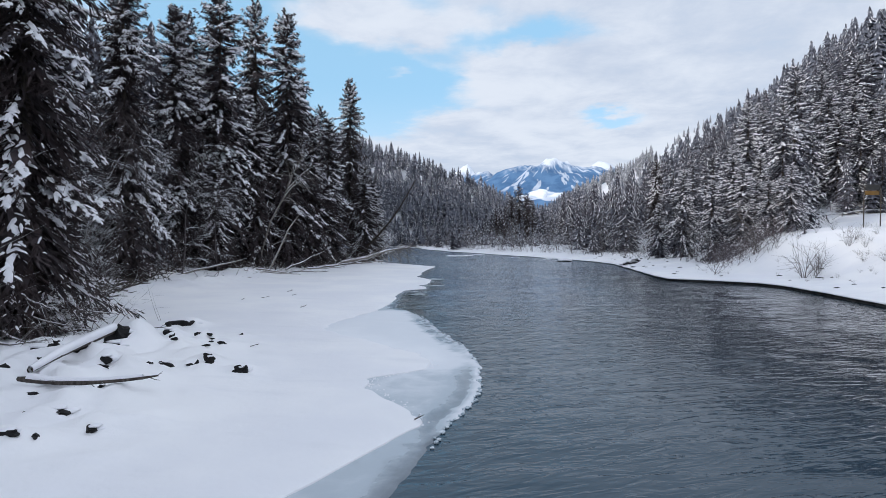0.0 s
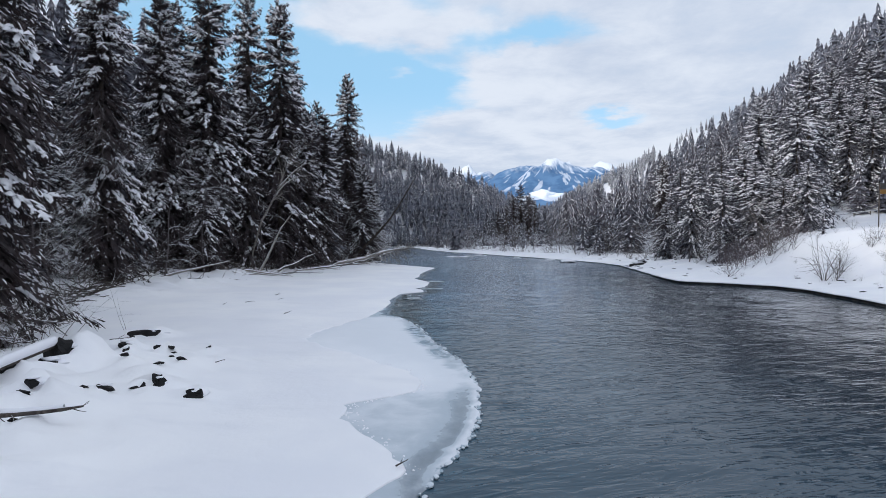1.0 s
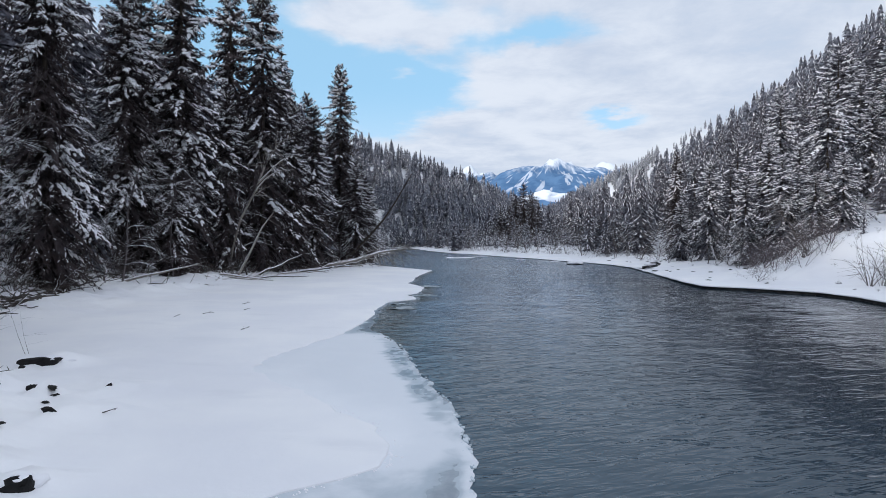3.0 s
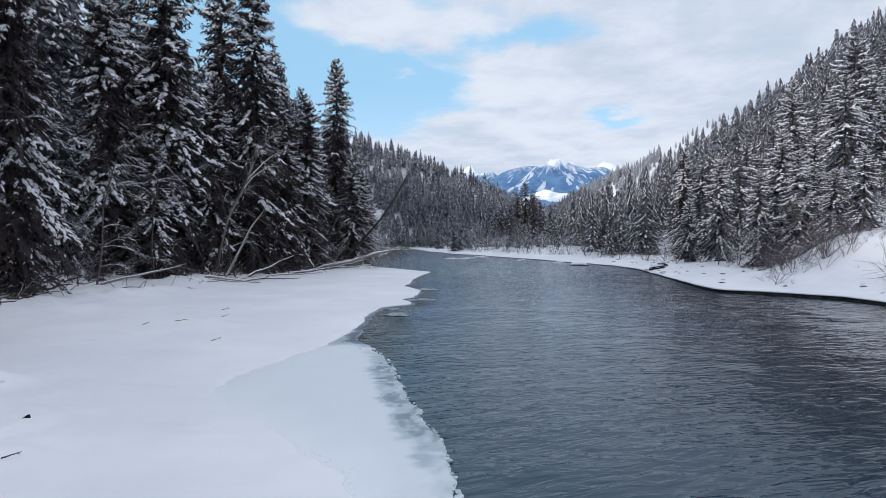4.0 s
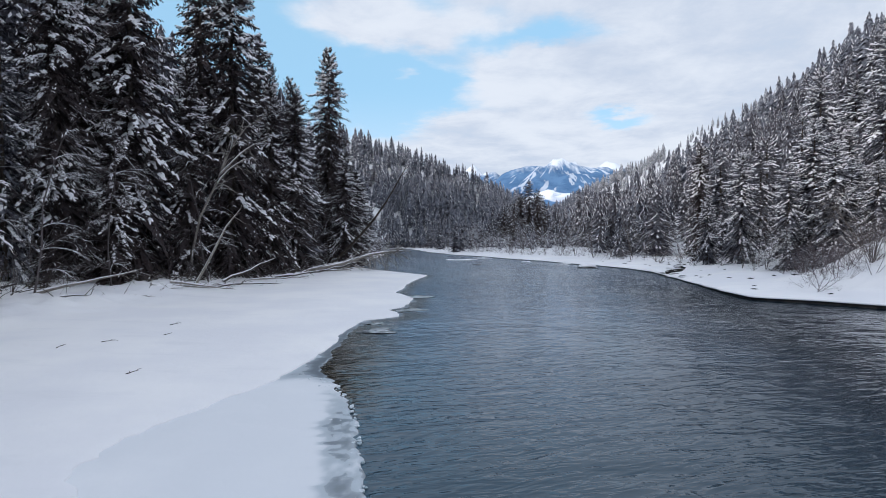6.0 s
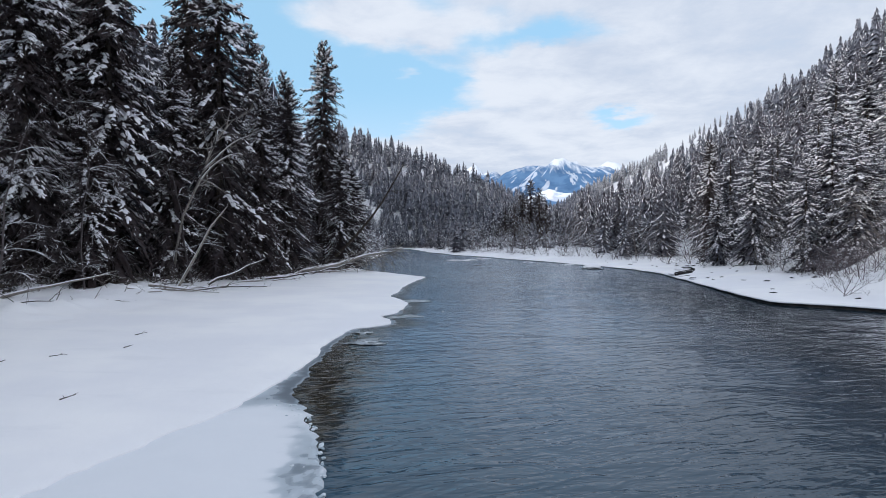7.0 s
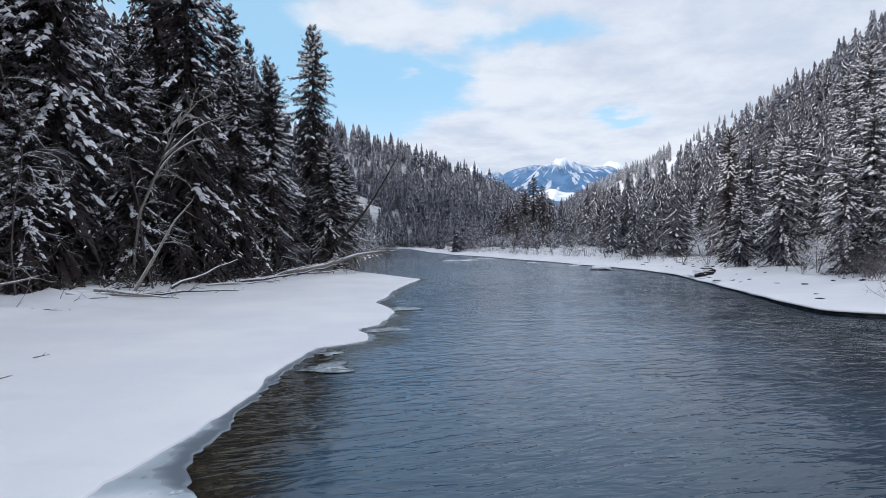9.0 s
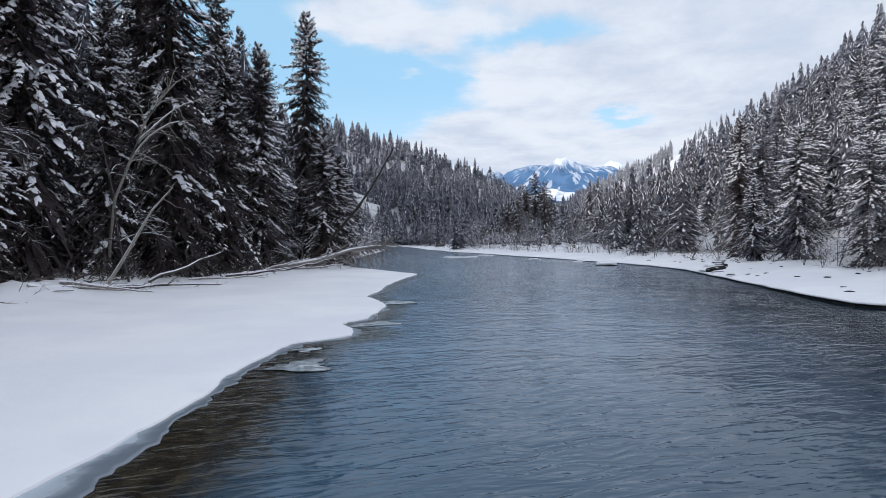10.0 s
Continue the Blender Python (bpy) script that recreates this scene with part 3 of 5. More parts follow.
def build_ice():
    """The shelf of shore ice between snow and open water, with its crust of small plates."""
    ys = np.concatenate([np.arange(-12, 6, 0.5), np.arange(6, 90, 0.10)])
    V, C = [], []
    for y in ys:
        a, b = float(edge(SNOW_EDGE, y)) - 0.5, float(edge(ICE_EDGE, y))
        b0 = b
        frill = 1.0 if 13 < y < 36 else (1.5 if y >= 36 else 0.5)
        b += frill * (0.20 * (vnoise(y, 0, 0.5, 21) - 0.5) + 0.16 * (vnoise(y, 0, 0.22, 22) - 0.5))
        b = b + (0.25 * vnoise(y, 0, 1.6, 23) if y > 36 else 0.0)
        c = max(b - 1.1, a + (b - a) * 0.4)
        x = np.concatenate([np.linspace(a, c, 12), np.linspace(c, b, 14)[1:]])
        d = b - x
        z = (0.036 if y < 36 else 0.016) + 0.008 * (vnoise(x, np.full_like(x, y), 0.6, 24) - 0.5)
        z[-1] = -0.03
        blue = np.interp(y, [2, 14.5, 15.5, 18.5, 20.5, 21.5, 25, 36, 37.5, 90], [0.60, 0.56, 0.47, 0.45, 0.40, 0.16, 0.06, 0.10, 0.74, 0.78])
        inner = float(np.interp(y, [20.5, 22, 29, 32], [0, 0.5, 0.5, 0.15]))
        tone = blue - inner * np.clip(1 - (x - a - 0.4) / 2.6, 0, 1)
        # a dark seam of clear ice, then the frosted outer crust
        crusted = float(np.interp(y, [13.5, 15.5, 32, 36], [0, 1, 1, 0]))
        wob = 0.42 + 0.2 * vnoise(y, 0, 3.5, 26)
        d0 = b0 + 0.1 - x
        seam = np.exp(-((d0 - wob) / np.where(d0 > wob, 0.62, 0.22)) ** 2) * float(np.interp(y, [14, 17, 22, 30], [0.30, 0.32, 0.32, 0.34])) * crusted
        broken = float(np.interp(y, [20, 26], [0, 1]))
        crust = np.clip(1 - d / (0.26 + 0.3 * broken + (0.12 + 0.35 * broken) * vnoise(y, 0, 0.3, 27)), 0, 1) ** 0.5 * crusted
        tone = tone + seam
        # grey seam beside the snow's edge: wet ice, plus the step's shadow painted in
        tone = tone + 0.34 * np.exp(-(np.maximum(x - a - 0.45, 0) / 0.55) ** 2) * float(np.interp(y, [27, 30, 36, 38], [0, 1, 1, 0]))
        # lamellae of clear ice that finger in from the broken edge
        lam = vnoise(x * 0.30 + 40, np.full_like(x, y), 0.24, 29) * 0.6 + vnoise(x * 0.5, np.full_like(x, y), 0.5, 30) * 0.4
        band = np.clip((d - 0.1) / 0.25, 0, 1) * np.clip(1 - (d - 0.5) / (0.5 + 0.9 * vnoise(y, 0, 0.4, 32)), 0, 1)
        tone = tone + broken * crusted * band * np.clip((lam - 0.42) * 5, 0, 1) * 0.50
        tone = tone * (1 - crust) + (0.26 + broken * (0.16 + 0.52 * vnoise(x * 1.5, np.full_like(x, y), 0.22, 28))) * crust + (1 - crusted) * np.clip(1 - d / 0.8, 0, 1) * 0.3
        V.append(np.stack([x, np.full_like(x, y), z + 0.012 * crust], 1))
        C.append(np.clip(tone, -0.8, 1))
    me = mesh_from("shore_ice", np.concatenate(V), grid_faces(len(ys), 25), ICE, True, {"clear": np.concatenate(C)})
    shelf = tagged(new("shore_ice", me), "thin grey-white shelf of shore ice at water's edge", "ice shelf", kind="structure")
    rng = np.random.default_rng(5)
    Vp, Fp, n0 = [], [], 0
    for k in range(230):
        y = rng.uniform(13, 37)
        wide = np.interp(y, [12, 15, 22, 30, 37], [0.1, 0.16, 0.2, 0.5, 0.4])
        x = float(edge(ICE_EDGE, y)) + 0.06 - abs(rng.normal(0, 0.6)) * wide
        r = rng.uniform(0.03, 0.085)
        m = 9
        ang = (np.arange(m) + rng.uniform(-0.35, 0.35, m)) * 2 * np.pi / m
        rr = r * rng.uniform(0.7, 1.15, m)
        z = 0.024 + rng.uniform(0, 0.018)
        tilt = rng.normal(0, 0.03, 2)
        px, py = rr * np.cos(ang) * 0.9, rr * np.sin(ang) * 1.2
        top = np.stack([x + px, y + py, z + px * tilt[0] + py * tilt[1]], 1)
        low = top * [1, 1, 1] - [0, 0, 0.03]
        Vp.append(np.concatenate([top, low, [[x, y, z + 0.012]]]))
        i = np.arange(m)
        j = (i + 1) % m
        Fp.append(np.concatenate([np.stack([i, j, np.full(m, 2 * m)], 1), np.stack([i, i + m, j + m], 1), np.stack([i, j + m, j], 1)]) + n0)
        n0 += 2 * m + 1
    tagged(child("ice_crust", mesh_from("ice_crust", np.concatenate(Vp), np.concatenate(Fp), CRUST), shelf, "crust of small broken ice plates"), kind="stuff")


def snow_crumbs():
    """Small lumps of snow crumbled along the edge of the snow on the ice."""
    rng = np.random.default_rng(9)
    n = 260
    y = rng.uniform(14.5, 27, n)
    P = np.stack([edge(SNOW_EDGE, y) + rng.normal(0.04, 0.13, n), y, np.full(n, 0.035)], 1)
    a = rng.uniform(0, 6.28, n)
    D = np.stack([np.cos(a), np.sin(a), 0 * a], 1)
    W = np.stack([-np.sin(a), np.cos(a), 0 * a], 1)
    U = np.tile([0, 0, 1.0], (n, 1))
    r = rng.uniform(0.03, 0.13, n) ** 1.35
    v, f = dome(P, D, W, U, 2 * r, r * 0.8, r * 0.5 + 0.01, rng)
    tagged(new("snow_crumbs", mesh_from("snow_crumbs", v, f, SNOW, True)), "crumbs of snow along the edge of shore ice", "snow", kind="stuff")


# ---- trees ----
def tent(P, D, W, U, l, w, h, full):
    """Snow pads lying along D: eight triangles each, or four where they are far."""
    c = lambda q: q[:, None]
    if full:
        m1, m2 = P + D * c(0.25 * l), P + D * c(0.75 * l)
        S = np.stack([P, m1 + W * c(w), m1 + U * c(h), m1 - W * c(w), m2 + W * c(0.8 * w), m2 + U * c(0.8 * h), m2 - W * c(0.8 * w), P + D * c(l) - U * c(0.3 * h)], 1)
        b = np.arange(len(P))[:, None] * 8
        T = np.concatenate([b + [1, 4, 5], b + [1, 5, 2], b + [2, 5, 6], b + [2, 6, 3], b + [0, 1, 2], b + [0, 2, 3], b + [4, 7, 5], b + [5, 7, 6]])
    else:
        m = P + D * c(0.5 * l)
        S = np.stack([P, m + W * c(w), m + U * c(h), m - W * c(w), P + D * c(l)], 1)
        b = np.arange(len(P))[:, None] * 5
        T = np.concatenate([b + [0, 1, 2], b + [0, 2, 3], b + [1, 4, 2], b + [2, 4, 3]])
    return S.reshape(-1, 3), T


def dome(P, D, W, U, l, w, h, rng):
    """Small rounded lumps of snow: a ring of six uneven points under one top."""
    n = len(P)
    c = P + D * (0.5 * l)[:, None]
    a = np.arange(6) * np.pi / 3
    k = rng.uniform(0.65, 1.2, (n, 6))
    ring = c[:, None] + D[:, None] * ((0.5 * l)[:, None] * np.cos(a)[None] * k)[..., None] + W[:, None] * (w[:, None] * np.sin(a)[None] * k)[..., None]
    ring[..., 2] -= (0.35 * h)[:, None] * rng.uniform(0, 1.5, (n, 6))
    top = (c + U * h[:, None])[:, None]
    b = np.arange(n)[:, None] * 7
    T = np.concatenate([b + [i, (i + 1) % 6, 6] for i in range(6)])
    return np.concatenate([ring, top], 1).reshape(-1, 3), T


def joined(sets):
    V, F, n = [], [], 0
    for v, f in sets:
        V.append(v)
        F.append(f + n)
        n += len(v)
    return np.concatenate(V), np.concatenate(F)


def conifer(seed, H, R, whorl, per, twigs, snow=0.3, fat=1.0, bare=0.05, dust=0.1, sweep=0.0, finger=1.0, lump_m=1.7):
    """Arrays of a spruce: needle sprays, snow on them, and the trunk's path. whorl: metres between rings of boughs; per: boughs a ring; twigs: sprays along a bough;
    snow: the share of loaded boughs; dust: the share of other twigs with snow; finger: how thick the snow lies; lump_m: size of the clusters of loaded boughs."""
    rng = np.random.default_rng(seed)
    hs = []
    h = H * bare
    while h < H * 0.985:
        k = max(3, int(round(per * (0.6 + 0.4 * (1 - h / H)))))
        a0 = rng.uniform(0, 6.28)
        for i in range(k):
            hs.append((h + rng.normal(0, whorl * 0.4), a0 + i * 6.283 / k + rng.normal(0, 0.3)))
        h += whorl * (0.5 + 0.65 * (1 - h / H)) * rng.uniform(0.75, 1.25)
    hs = np.array(hs)
    h, a = hs[:, 0], hs[:, 1]
    n = len(h)
    u = np.clip(h / H, 0, 1)
    shape = np.interp(u, [0, 0.08, 0.25, 0.5, 0.75, 0.9, 1.0], [0.75, 1.0, 0.98, 0.88, 0.66, 0.40, 0.05])
    wave = 1 + 0.22 * np.sin(a * 2 + u * 19 + seed) * np.sin(u * 31 + seed)
    L = R * shape * wave * rng.uniform(0.6, 1.2, n) + 0.15
    pitch = np.interp(u, [0, 0.35, 0.75, 1], [-0.66, -0.54, -0.20, 0.60]) + rng.normal(0, 0.22, n) - sweep * (1 - u)
    droop = np.interp(u, [0, 0.5, 1], [0.42, 0.40, 0.10]) * rng.uniform(0.5, 1.4, n)
    out = np.stack([np.cos(a), np.sin(a), np.zeros(n)], 1)
    side = np.stack([-np.sin(a), np.cos(a), np.zeros(n)], 1)

    def on_bough(s):
        P = out[:, None] * (s * L[:, None])[..., None]
        P[..., 2] += h[:, None] + (np.tan(pitch)[:, None] * s - droop[:, None] * s ** 2 + 0.20 * s ** 4) * L[:, None]
        return P

    def unit(q):
        return q / (np.linalg.norm(q, axis=-1)[..., None] + 1e-9)

    # the boughs that carry snow lie in clusters
    clump = 0.75 * vnoise(np.cos(a) * 1.3 + 5 + np.sin(a) * 0.9, h / lump_m + np.sin(a) * 1.3, 1.0, seed) + 0.25 * rng.uniform(0, 1, n)
    loaded = (clump < np.quantile(clump, snow) * (0.80 + 0.42 * u)) & (u > rng.uniform(0.04, 0.24, n))
    s = (np.arange(twigs) + 0.6) / twigs
    s = np.clip(s[None, :] ** 0.8 + rng.normal(0, 0.3 / twigs, (n, twigs)), 0.05, 1.0)
    P = on_bough(s)
    P = P + side[:, None] * (rng.normal(0, 0.09, (n, twigs)) * L[:, None] * (1.15 - s))[..., None]
    P[..., 2] += rng.normal(0, 0.09, (n, twigs))
    sg = np.where(np.arange(twigs) % 2 == 0, 1.0, -1.0)[None, :] * np.ones((n, 1))
    sg[:, -1] = 0.0
    spread = rng.uniform(0.35, 0.95, (n, twigs))
    D = out[:, None] * (1 - 0.35 * spread)[..., None] + side[:, None] * (sg * spread)[..., None]
    D[..., 2] += -0.15 - rng.uniform(0, 1.1, (n, twigs)) ** 1.4 + 0.35 * pitch[:, None]
    D = unit(D + rng.normal(0, 0.26, D.shape))
    l = (0.18 + 0.17 * L[:, None] * (1.1 - 0.7 * s)) * rng.uniform(0.5, 1.35, (n, twigs))
    W = unit(np.cross(D, np.array([0, 0, 1.0])))
    up = np.cross(W, D)
    wd = (0.024 + 0.045 * l) * fat * rng.uniform(0.7, 1.3, (n, twigs))
    load = np.repeat(loaded[:, None], twigs, 1).ravel() & (s.ravel() > 0.28)
    P, D, W, up, l, wd = [q.reshape(-1, 3) if q.ndim == 3 else q.ravel() for q in (P, D, W, up, l, wd)]
    mid = P + D * (0.45 * l)[:, None]
    tip = P + D * l[:, None] - np.array([0, 0, 0.12]) * l[:, None]
    hang = np.array([0, 0, -1.0])
    V = np.stack([P, mid + W * wd[:, None] - up * (0.3 * wd)[:, None], tip, mid - W * wd[:, None] - up * (0.3 * wd)[:, None], mid + hang * (2.2 * wd)[:, None] + D * (0.2 * l)[:, None]], 1).reshape(-1, 3)
    b = np.arange(len(P))[:, None] * 5
    F = np.concatenate([b + [0, 1, 2], b + [0, 2, 3], b + [0, 4, 2]])
    # the dense inner part of each bough
    p0, p1, pm = (on_bough(np.full((n, 1), q))[:, 0] for q in (0.02, 0.80, 0.45))
    cw = (0.09 * L)[:, None]
    core = np.stack([p0, pm + side * cw - [0, 0, 0.16], p1 - [0, 0, 0.12], pm - side * cw - [0, 0, 0.16]], 1).reshape(-1, 3)
    b = np.arange(n)[:, None] * 4
    V, F = joined([(V, F), (core, np.concatenate([b + [0, 1, 2], b + [0, 2, 3]]))])
    # fingers of snow on the sprays of the loaded boughs, a thin dusting on others
    r = rng.uniform(0, 1, len(P))
    gaps = vnoise(P[:, 0] + 3 * P[:, 2], P[:, 1] - 2 * P[:, 2], 0.75, seed + 7)
    thick = load & (gaps > 0.40) & (r < 0.85)
    pick = thick | (r < dust * s.ravel())
    m = pick.sum()
    heavy = thick[pick]
    wide = np.where(heavy, (0.045 + 0.13 * l[pick]) * finger, 0.022 + 0.03 * l[pick]) * rng.uniform(0.55, 1.4, m)
    long = l[pick] * np.where(heavy, rng.uniform(0.55, 1.1, m), rng.uniform(0.4, 0.9, m))
    lay = [P[pick] + up[pick] * 0.03 - D[pick] * 0.05, D[pick], W[pick], up[pick], long, wide, 0.02 + 0.6 * wide]
    sets = [tent(*[q[heavy] for q in lay], True), tent(*[q[~heavy] for q in lay], twigs > 12)]
    # longer pads along the middle of the loaded boughs
    pads = 5
    sp = np.clip(np.linspace(0.32, 0.93, pads)[None, :] + rng.normal(0, 0.05, (n, pads)), 0.3, 0.96)
    A, B = on_bough(sp), on_bough(np.minimum(sp + 0.05, 1.02))
    T = unit(B - A)
    ok = (rng.uniform(0, 1, (n, pads)) < 0.8) & loaded[:, None]
    A, T = A[ok], T[ok]
    T = unit(T + rng.normal(0, 0.14, T.shape))
    Wp = unit(np.cross(T, np.array([0, 0, 1.0])))
    Up = np.cross(Wp, T)
    size = np.minimum(np.repeat(L[:, None], pads, 1)[ok], 2.6) * rng.uniform(0.5, 1.1, ok.sum())
    lay = (A - T * (0.1 * size)[:, None] + Up * 0.04, T, Wp, Up, 0.25 * size + 0.12, (0.075 * size + 0.05) * finger, 0.06 * size + 0.03)
    sets.append(dome(*lay, rng))
    S, G = joined(sets)
    r0 = 0.011 * H + 0.03
    bend = rng.normal(0, 0.06, 2)
    trunk = [(bend[0] * math.sin(3 * f), bend[1] * math.sin(2 * f), H * f - 0.4 * (f == 0), r0 * (1 - f) ** 0.8 + 0.012) for f in np.linspace(0, 1, 9)]
    return V, F, S, G, trunk


def far_conifer(seed, H, R, step, m, snow, notch=0.5):
    """Arrays of a far spruce: tiers of ragged skirts, with strokes of snow down their ribs."""
    g = np.random.default_rng(seed)
    V, F, S, G = [], [], [], []
    nv = ns = 0
    h = 0.04 * H
    while h < 0.96 * H:
        u = h / H
        r = R * float(np.interp(u, [0, 0.1, 0.4, 0.7, 0.9, 1.0], [0.85, 1.0, 0.80, 0.48, 0.20, 0.08])) * g.uniform(0.85, 1.15)
        rise = step * 1.9 * (0.6 + 0.4 * (1 - u))
        a = g.uniform(0, 6.28) + (np.arange(m) + g.uniform(-0.3, 0.3, m)) * 6.283 / m
        ro = r * g.uniform(notch, 1.25, m)
        P = np.stack([ro * np.cos(a), ro * np.sin(a), h - g.uniform(0, 0.4, m) * step], 1)
        b = a + 3.1416 / m
        Q = np.stack([notch * r * np.cos(b), notch * r * np.sin(b), h + g.uniform(0.1, 0.6, m) * step], 1)
        top = np.array([[0, 0, min(h + rise, H)]])
        V.append(np.concatenate([top, P, Q]))
        k = np.arange(m)
        F.append(np.concatenate([np.stack([0 * k, 1 + k, 1 + m + k], 1), np.stack([0 * k, 1 + m + k, 1 + (k + 1) % m], 1)]) + nv)
        nv += 2 * m + 1
        on = np.nonzero(g.uniform(0, 1, m) < snow)[0]
        for q in on:
            p, d = P[q], P[q] - top[0]
            w = np.array([-math.sin(a[q]), math.cos(a[q]), 0]) * r * g.uniform(0.06, 0.13)
            lift = np.array([math.cos(a[q]) * 0.06, math.sin(a[q]) * 0.06, 0.10])
            f = g.uniform(0.25, 0.6)
            S.append(np.stack([top[0] + d * f + lift, top[0] + d * 0.78 + w + lift * 0.6, p + lift * 0.8, top[0] + d * 0.78 - w + lift * 0.6]))
            G.append(np.array([[0, 1, 2], [0, 2, 3]]) + ns)
            ns += 4
        h += step * (0.65 + 0.4 * (1 - u))
    return np.concatenate(V), np.concatenate(F), np.concatenate(S), np.concatenate(G), H


def tree_kind(name, seed, H, R, whorl, per, twigs, snow, fat, label, bare=0.05, dust=0.1, sweep=0.0, needles=None, finger=1.0, lump_m=1.7):
    """One spruce with its parts, to be copied."""
    V, F, S, G, trunk = conifer(seed, H, R, whorl, per, twigs, snow, fat, bare, dust, sweep, finger, lump_m)
    top = new("spruce_tree")
    top.empty_display_size = 0.5
    tagged(top, label, "spruce tree")
    tv, tf = tubes([trunk], 7)
    child("trunk", mesh_from(name + "_trunk", tv, tf, TRUNK, True), top)
    child("crown", mesh_from(name + "_crown", V, F, needles or NEEDLE), top)
    tagged(child("snow_load", mesh_from(name + "_snow", S, G, SNOW, True), top, "clumps of fresh snow on the boughs"), kind="stuff")
    return top


def plant(kind, x, y, H0, H, turn, squash=1.0, group="", z=None, lean=0.0, label=""):
    """A copy of a tree kind of height H0, scaled to height H and set on the ground."""
    k = H / H0
    m = pose(x, y, (gz(x, y) if z is None else z) - 0.1, lean, 0, turn)
    ob = copy_thing(kind, m)
    ob.scale = (k * squash, k * squash, k)
    return tagged(ob, label, group=group)


def bare_paths(rng, x, y, z, H, stems, spread, limbs, depth=2, thick=0.02):
    """Paths of a leafless bush or tree: stems from one root, limbs, twigs."""
    out = []

    def grow(p, d, length, r, level):
        pts, q, e = [], np.array(p, float), np.array(d, float)
        seg = 5 if level < depth else 3
        for i in range(seg + 1):
            f = i / seg
            pts.append((*q, r * (1 - 0.75 * f)))
            e = e + rng.normal(0, 0.13, 3) + np.array([0, 0, 0.04 if level == 0 else -0.02])
            e /= np.linalg.norm(e)
            q = q + e * length / seg
        out.append(pts)
        if level < depth:
            for i in range(limbs):
                f = rng.uniform(0.25, 1.0)
                c = np.array(pts[int(f * seg)][:3])
                nd_ = e * 0.45 + rng.normal(0, 0.8, 3) * np.array([1, 1, 0.55])
                nd_ /= np.linalg.norm(nd_)
                grow(c, nd_, length * rng.uniform(0.35, 0.6), r * 0.5, level + 1)

    for i in range(stems):
        a = rng.uniform(0, 6.28)
        t = rng.uniform(0.1, spread)
        grow((x + 0.15 * math.cos(a), y + 0.15 * math.sin(a), z), (t * math.cos(a), t * math.sin(a), 1.0), H * rng.uniform(0.7, 1.05), thick * H * rng.uniform(0.6, 1), 0)
    return out


def arching_paths(rng, H, limbs, thick):
    """Paths of a leafless tree with a slender leaning stem and long limbs that arch over under snow."""
    out = []

    def arc(p, d, length, r, sag, seg):
        pts, q, e = [], np.array(p, float), np.array(d, float)
        e /= np.linalg.norm(e)
        for i in range(seg + 1):
            pts.append((*q, r * (1 - 0.7 * i / seg)))
            e = e + rng.normal(0, 0.09, 3) - np.array([0, 0, sag])
            e /= np.linalg.norm(e)
            q = q + e * length / seg
        out.append(pts)
        return pts

    lean = rng.normal(0, 0.22, 2)
    stem = arc((0, 0, -0.1), (lean[0], lean[1], 1.0), H * 0.9, thick * H, 0.02, 8)
    for i in range(limbs):
        f = rng.uniform(0.22, 1.0)
        c = np.array(stem[int(f * 8)][:3])
        a = rng.uniform(0, 6.28)
        d = np.array([math.cos(a), math.sin(a), rng.uniform(0.35, 1.1)])
        limb_m = H * rng.uniform(0.18, 0.36) * (1.15 - 0.45 * f)
        main = arc(c, d, limb_m, thick * H * 0.42, rng.uniform(0.10, 0.26), 7)
        for j in range(6):
            k = int(rng.integers(2, 7))
            e = np.array(main[k][:3]) - np.array(main[k - 1][:3])
            e = e / np.linalg.norm(e) + rng.normal(0, 0.55, 3) * np.array([1, 1, 0.6])
            sub = arc(main[k][:3], e, limb_m * rng.uniform(0.25, 0.5), thick * H * 0.22, 0.12, 4)
            for m in range(3):
                g = e / np.linalg.norm(e) + rng.normal(0, 0.7, 3)
                arc(sub[int(rng.integers(1, 4))][:3], g, limb_m * rng.uniform(0.10, 0.22), thick * H * 0.13, 0.05, 2)
    return out


def bare_bush(name, seed, H, stems, spread, limbs, mat, label, category, depth=2, thick=0.012):
    V, F = tubes(bare_paths(np.random.default_rng(seed), 0, 0, -0.1, H, stems, spread, limbs, depth, thick), 3)
    return tagged(new(name, mesh_from(name, V, F, mat)), label, category)


def lump(seed, sx, sy, sz, sub=2, rough=0.35, flat=0.0, facets=0):
    """A boulder-like lump, with broken faces if asked for."""
    g = random.Random(seed)
    cuts = [Vector((g.gauss(0, 1), g.gauss(0, 1), g.gauss(0.2, 0.8))).normalized() for _ in range(facets)]
    bm = bmesh.new()
    bmesh.ops.create_icosphere(bm, subdivisions=sub, radius=1.0)
    for v in bm.verts:
        c = v.co * 1.4 + Vector((seed * 3.1, seed * 1.7, 0))
        k = 1 + rough * noise.noise(c) + rough * 0.5 * noise.noise(c * 2.3)
        co = v.co * k
        for c in cuts:
            d = co.dot(c) - 0.62
            if d > 0:
                co = co - c * d
        v.co = Vector((co.x * sx, co.y * sy, max(co.z, flat - 1) * sz))
    return bm


def part(name, bm, mat, parent, label="", smooth=True):
    me = bpy.data.meshes.new(name)
    bm.to_mesh(me)
    bm.free()
    for f in me.polygons:
        f.use_smooth = smooth
    me.materials.append(mat)
    return child(name, me, parent, label)


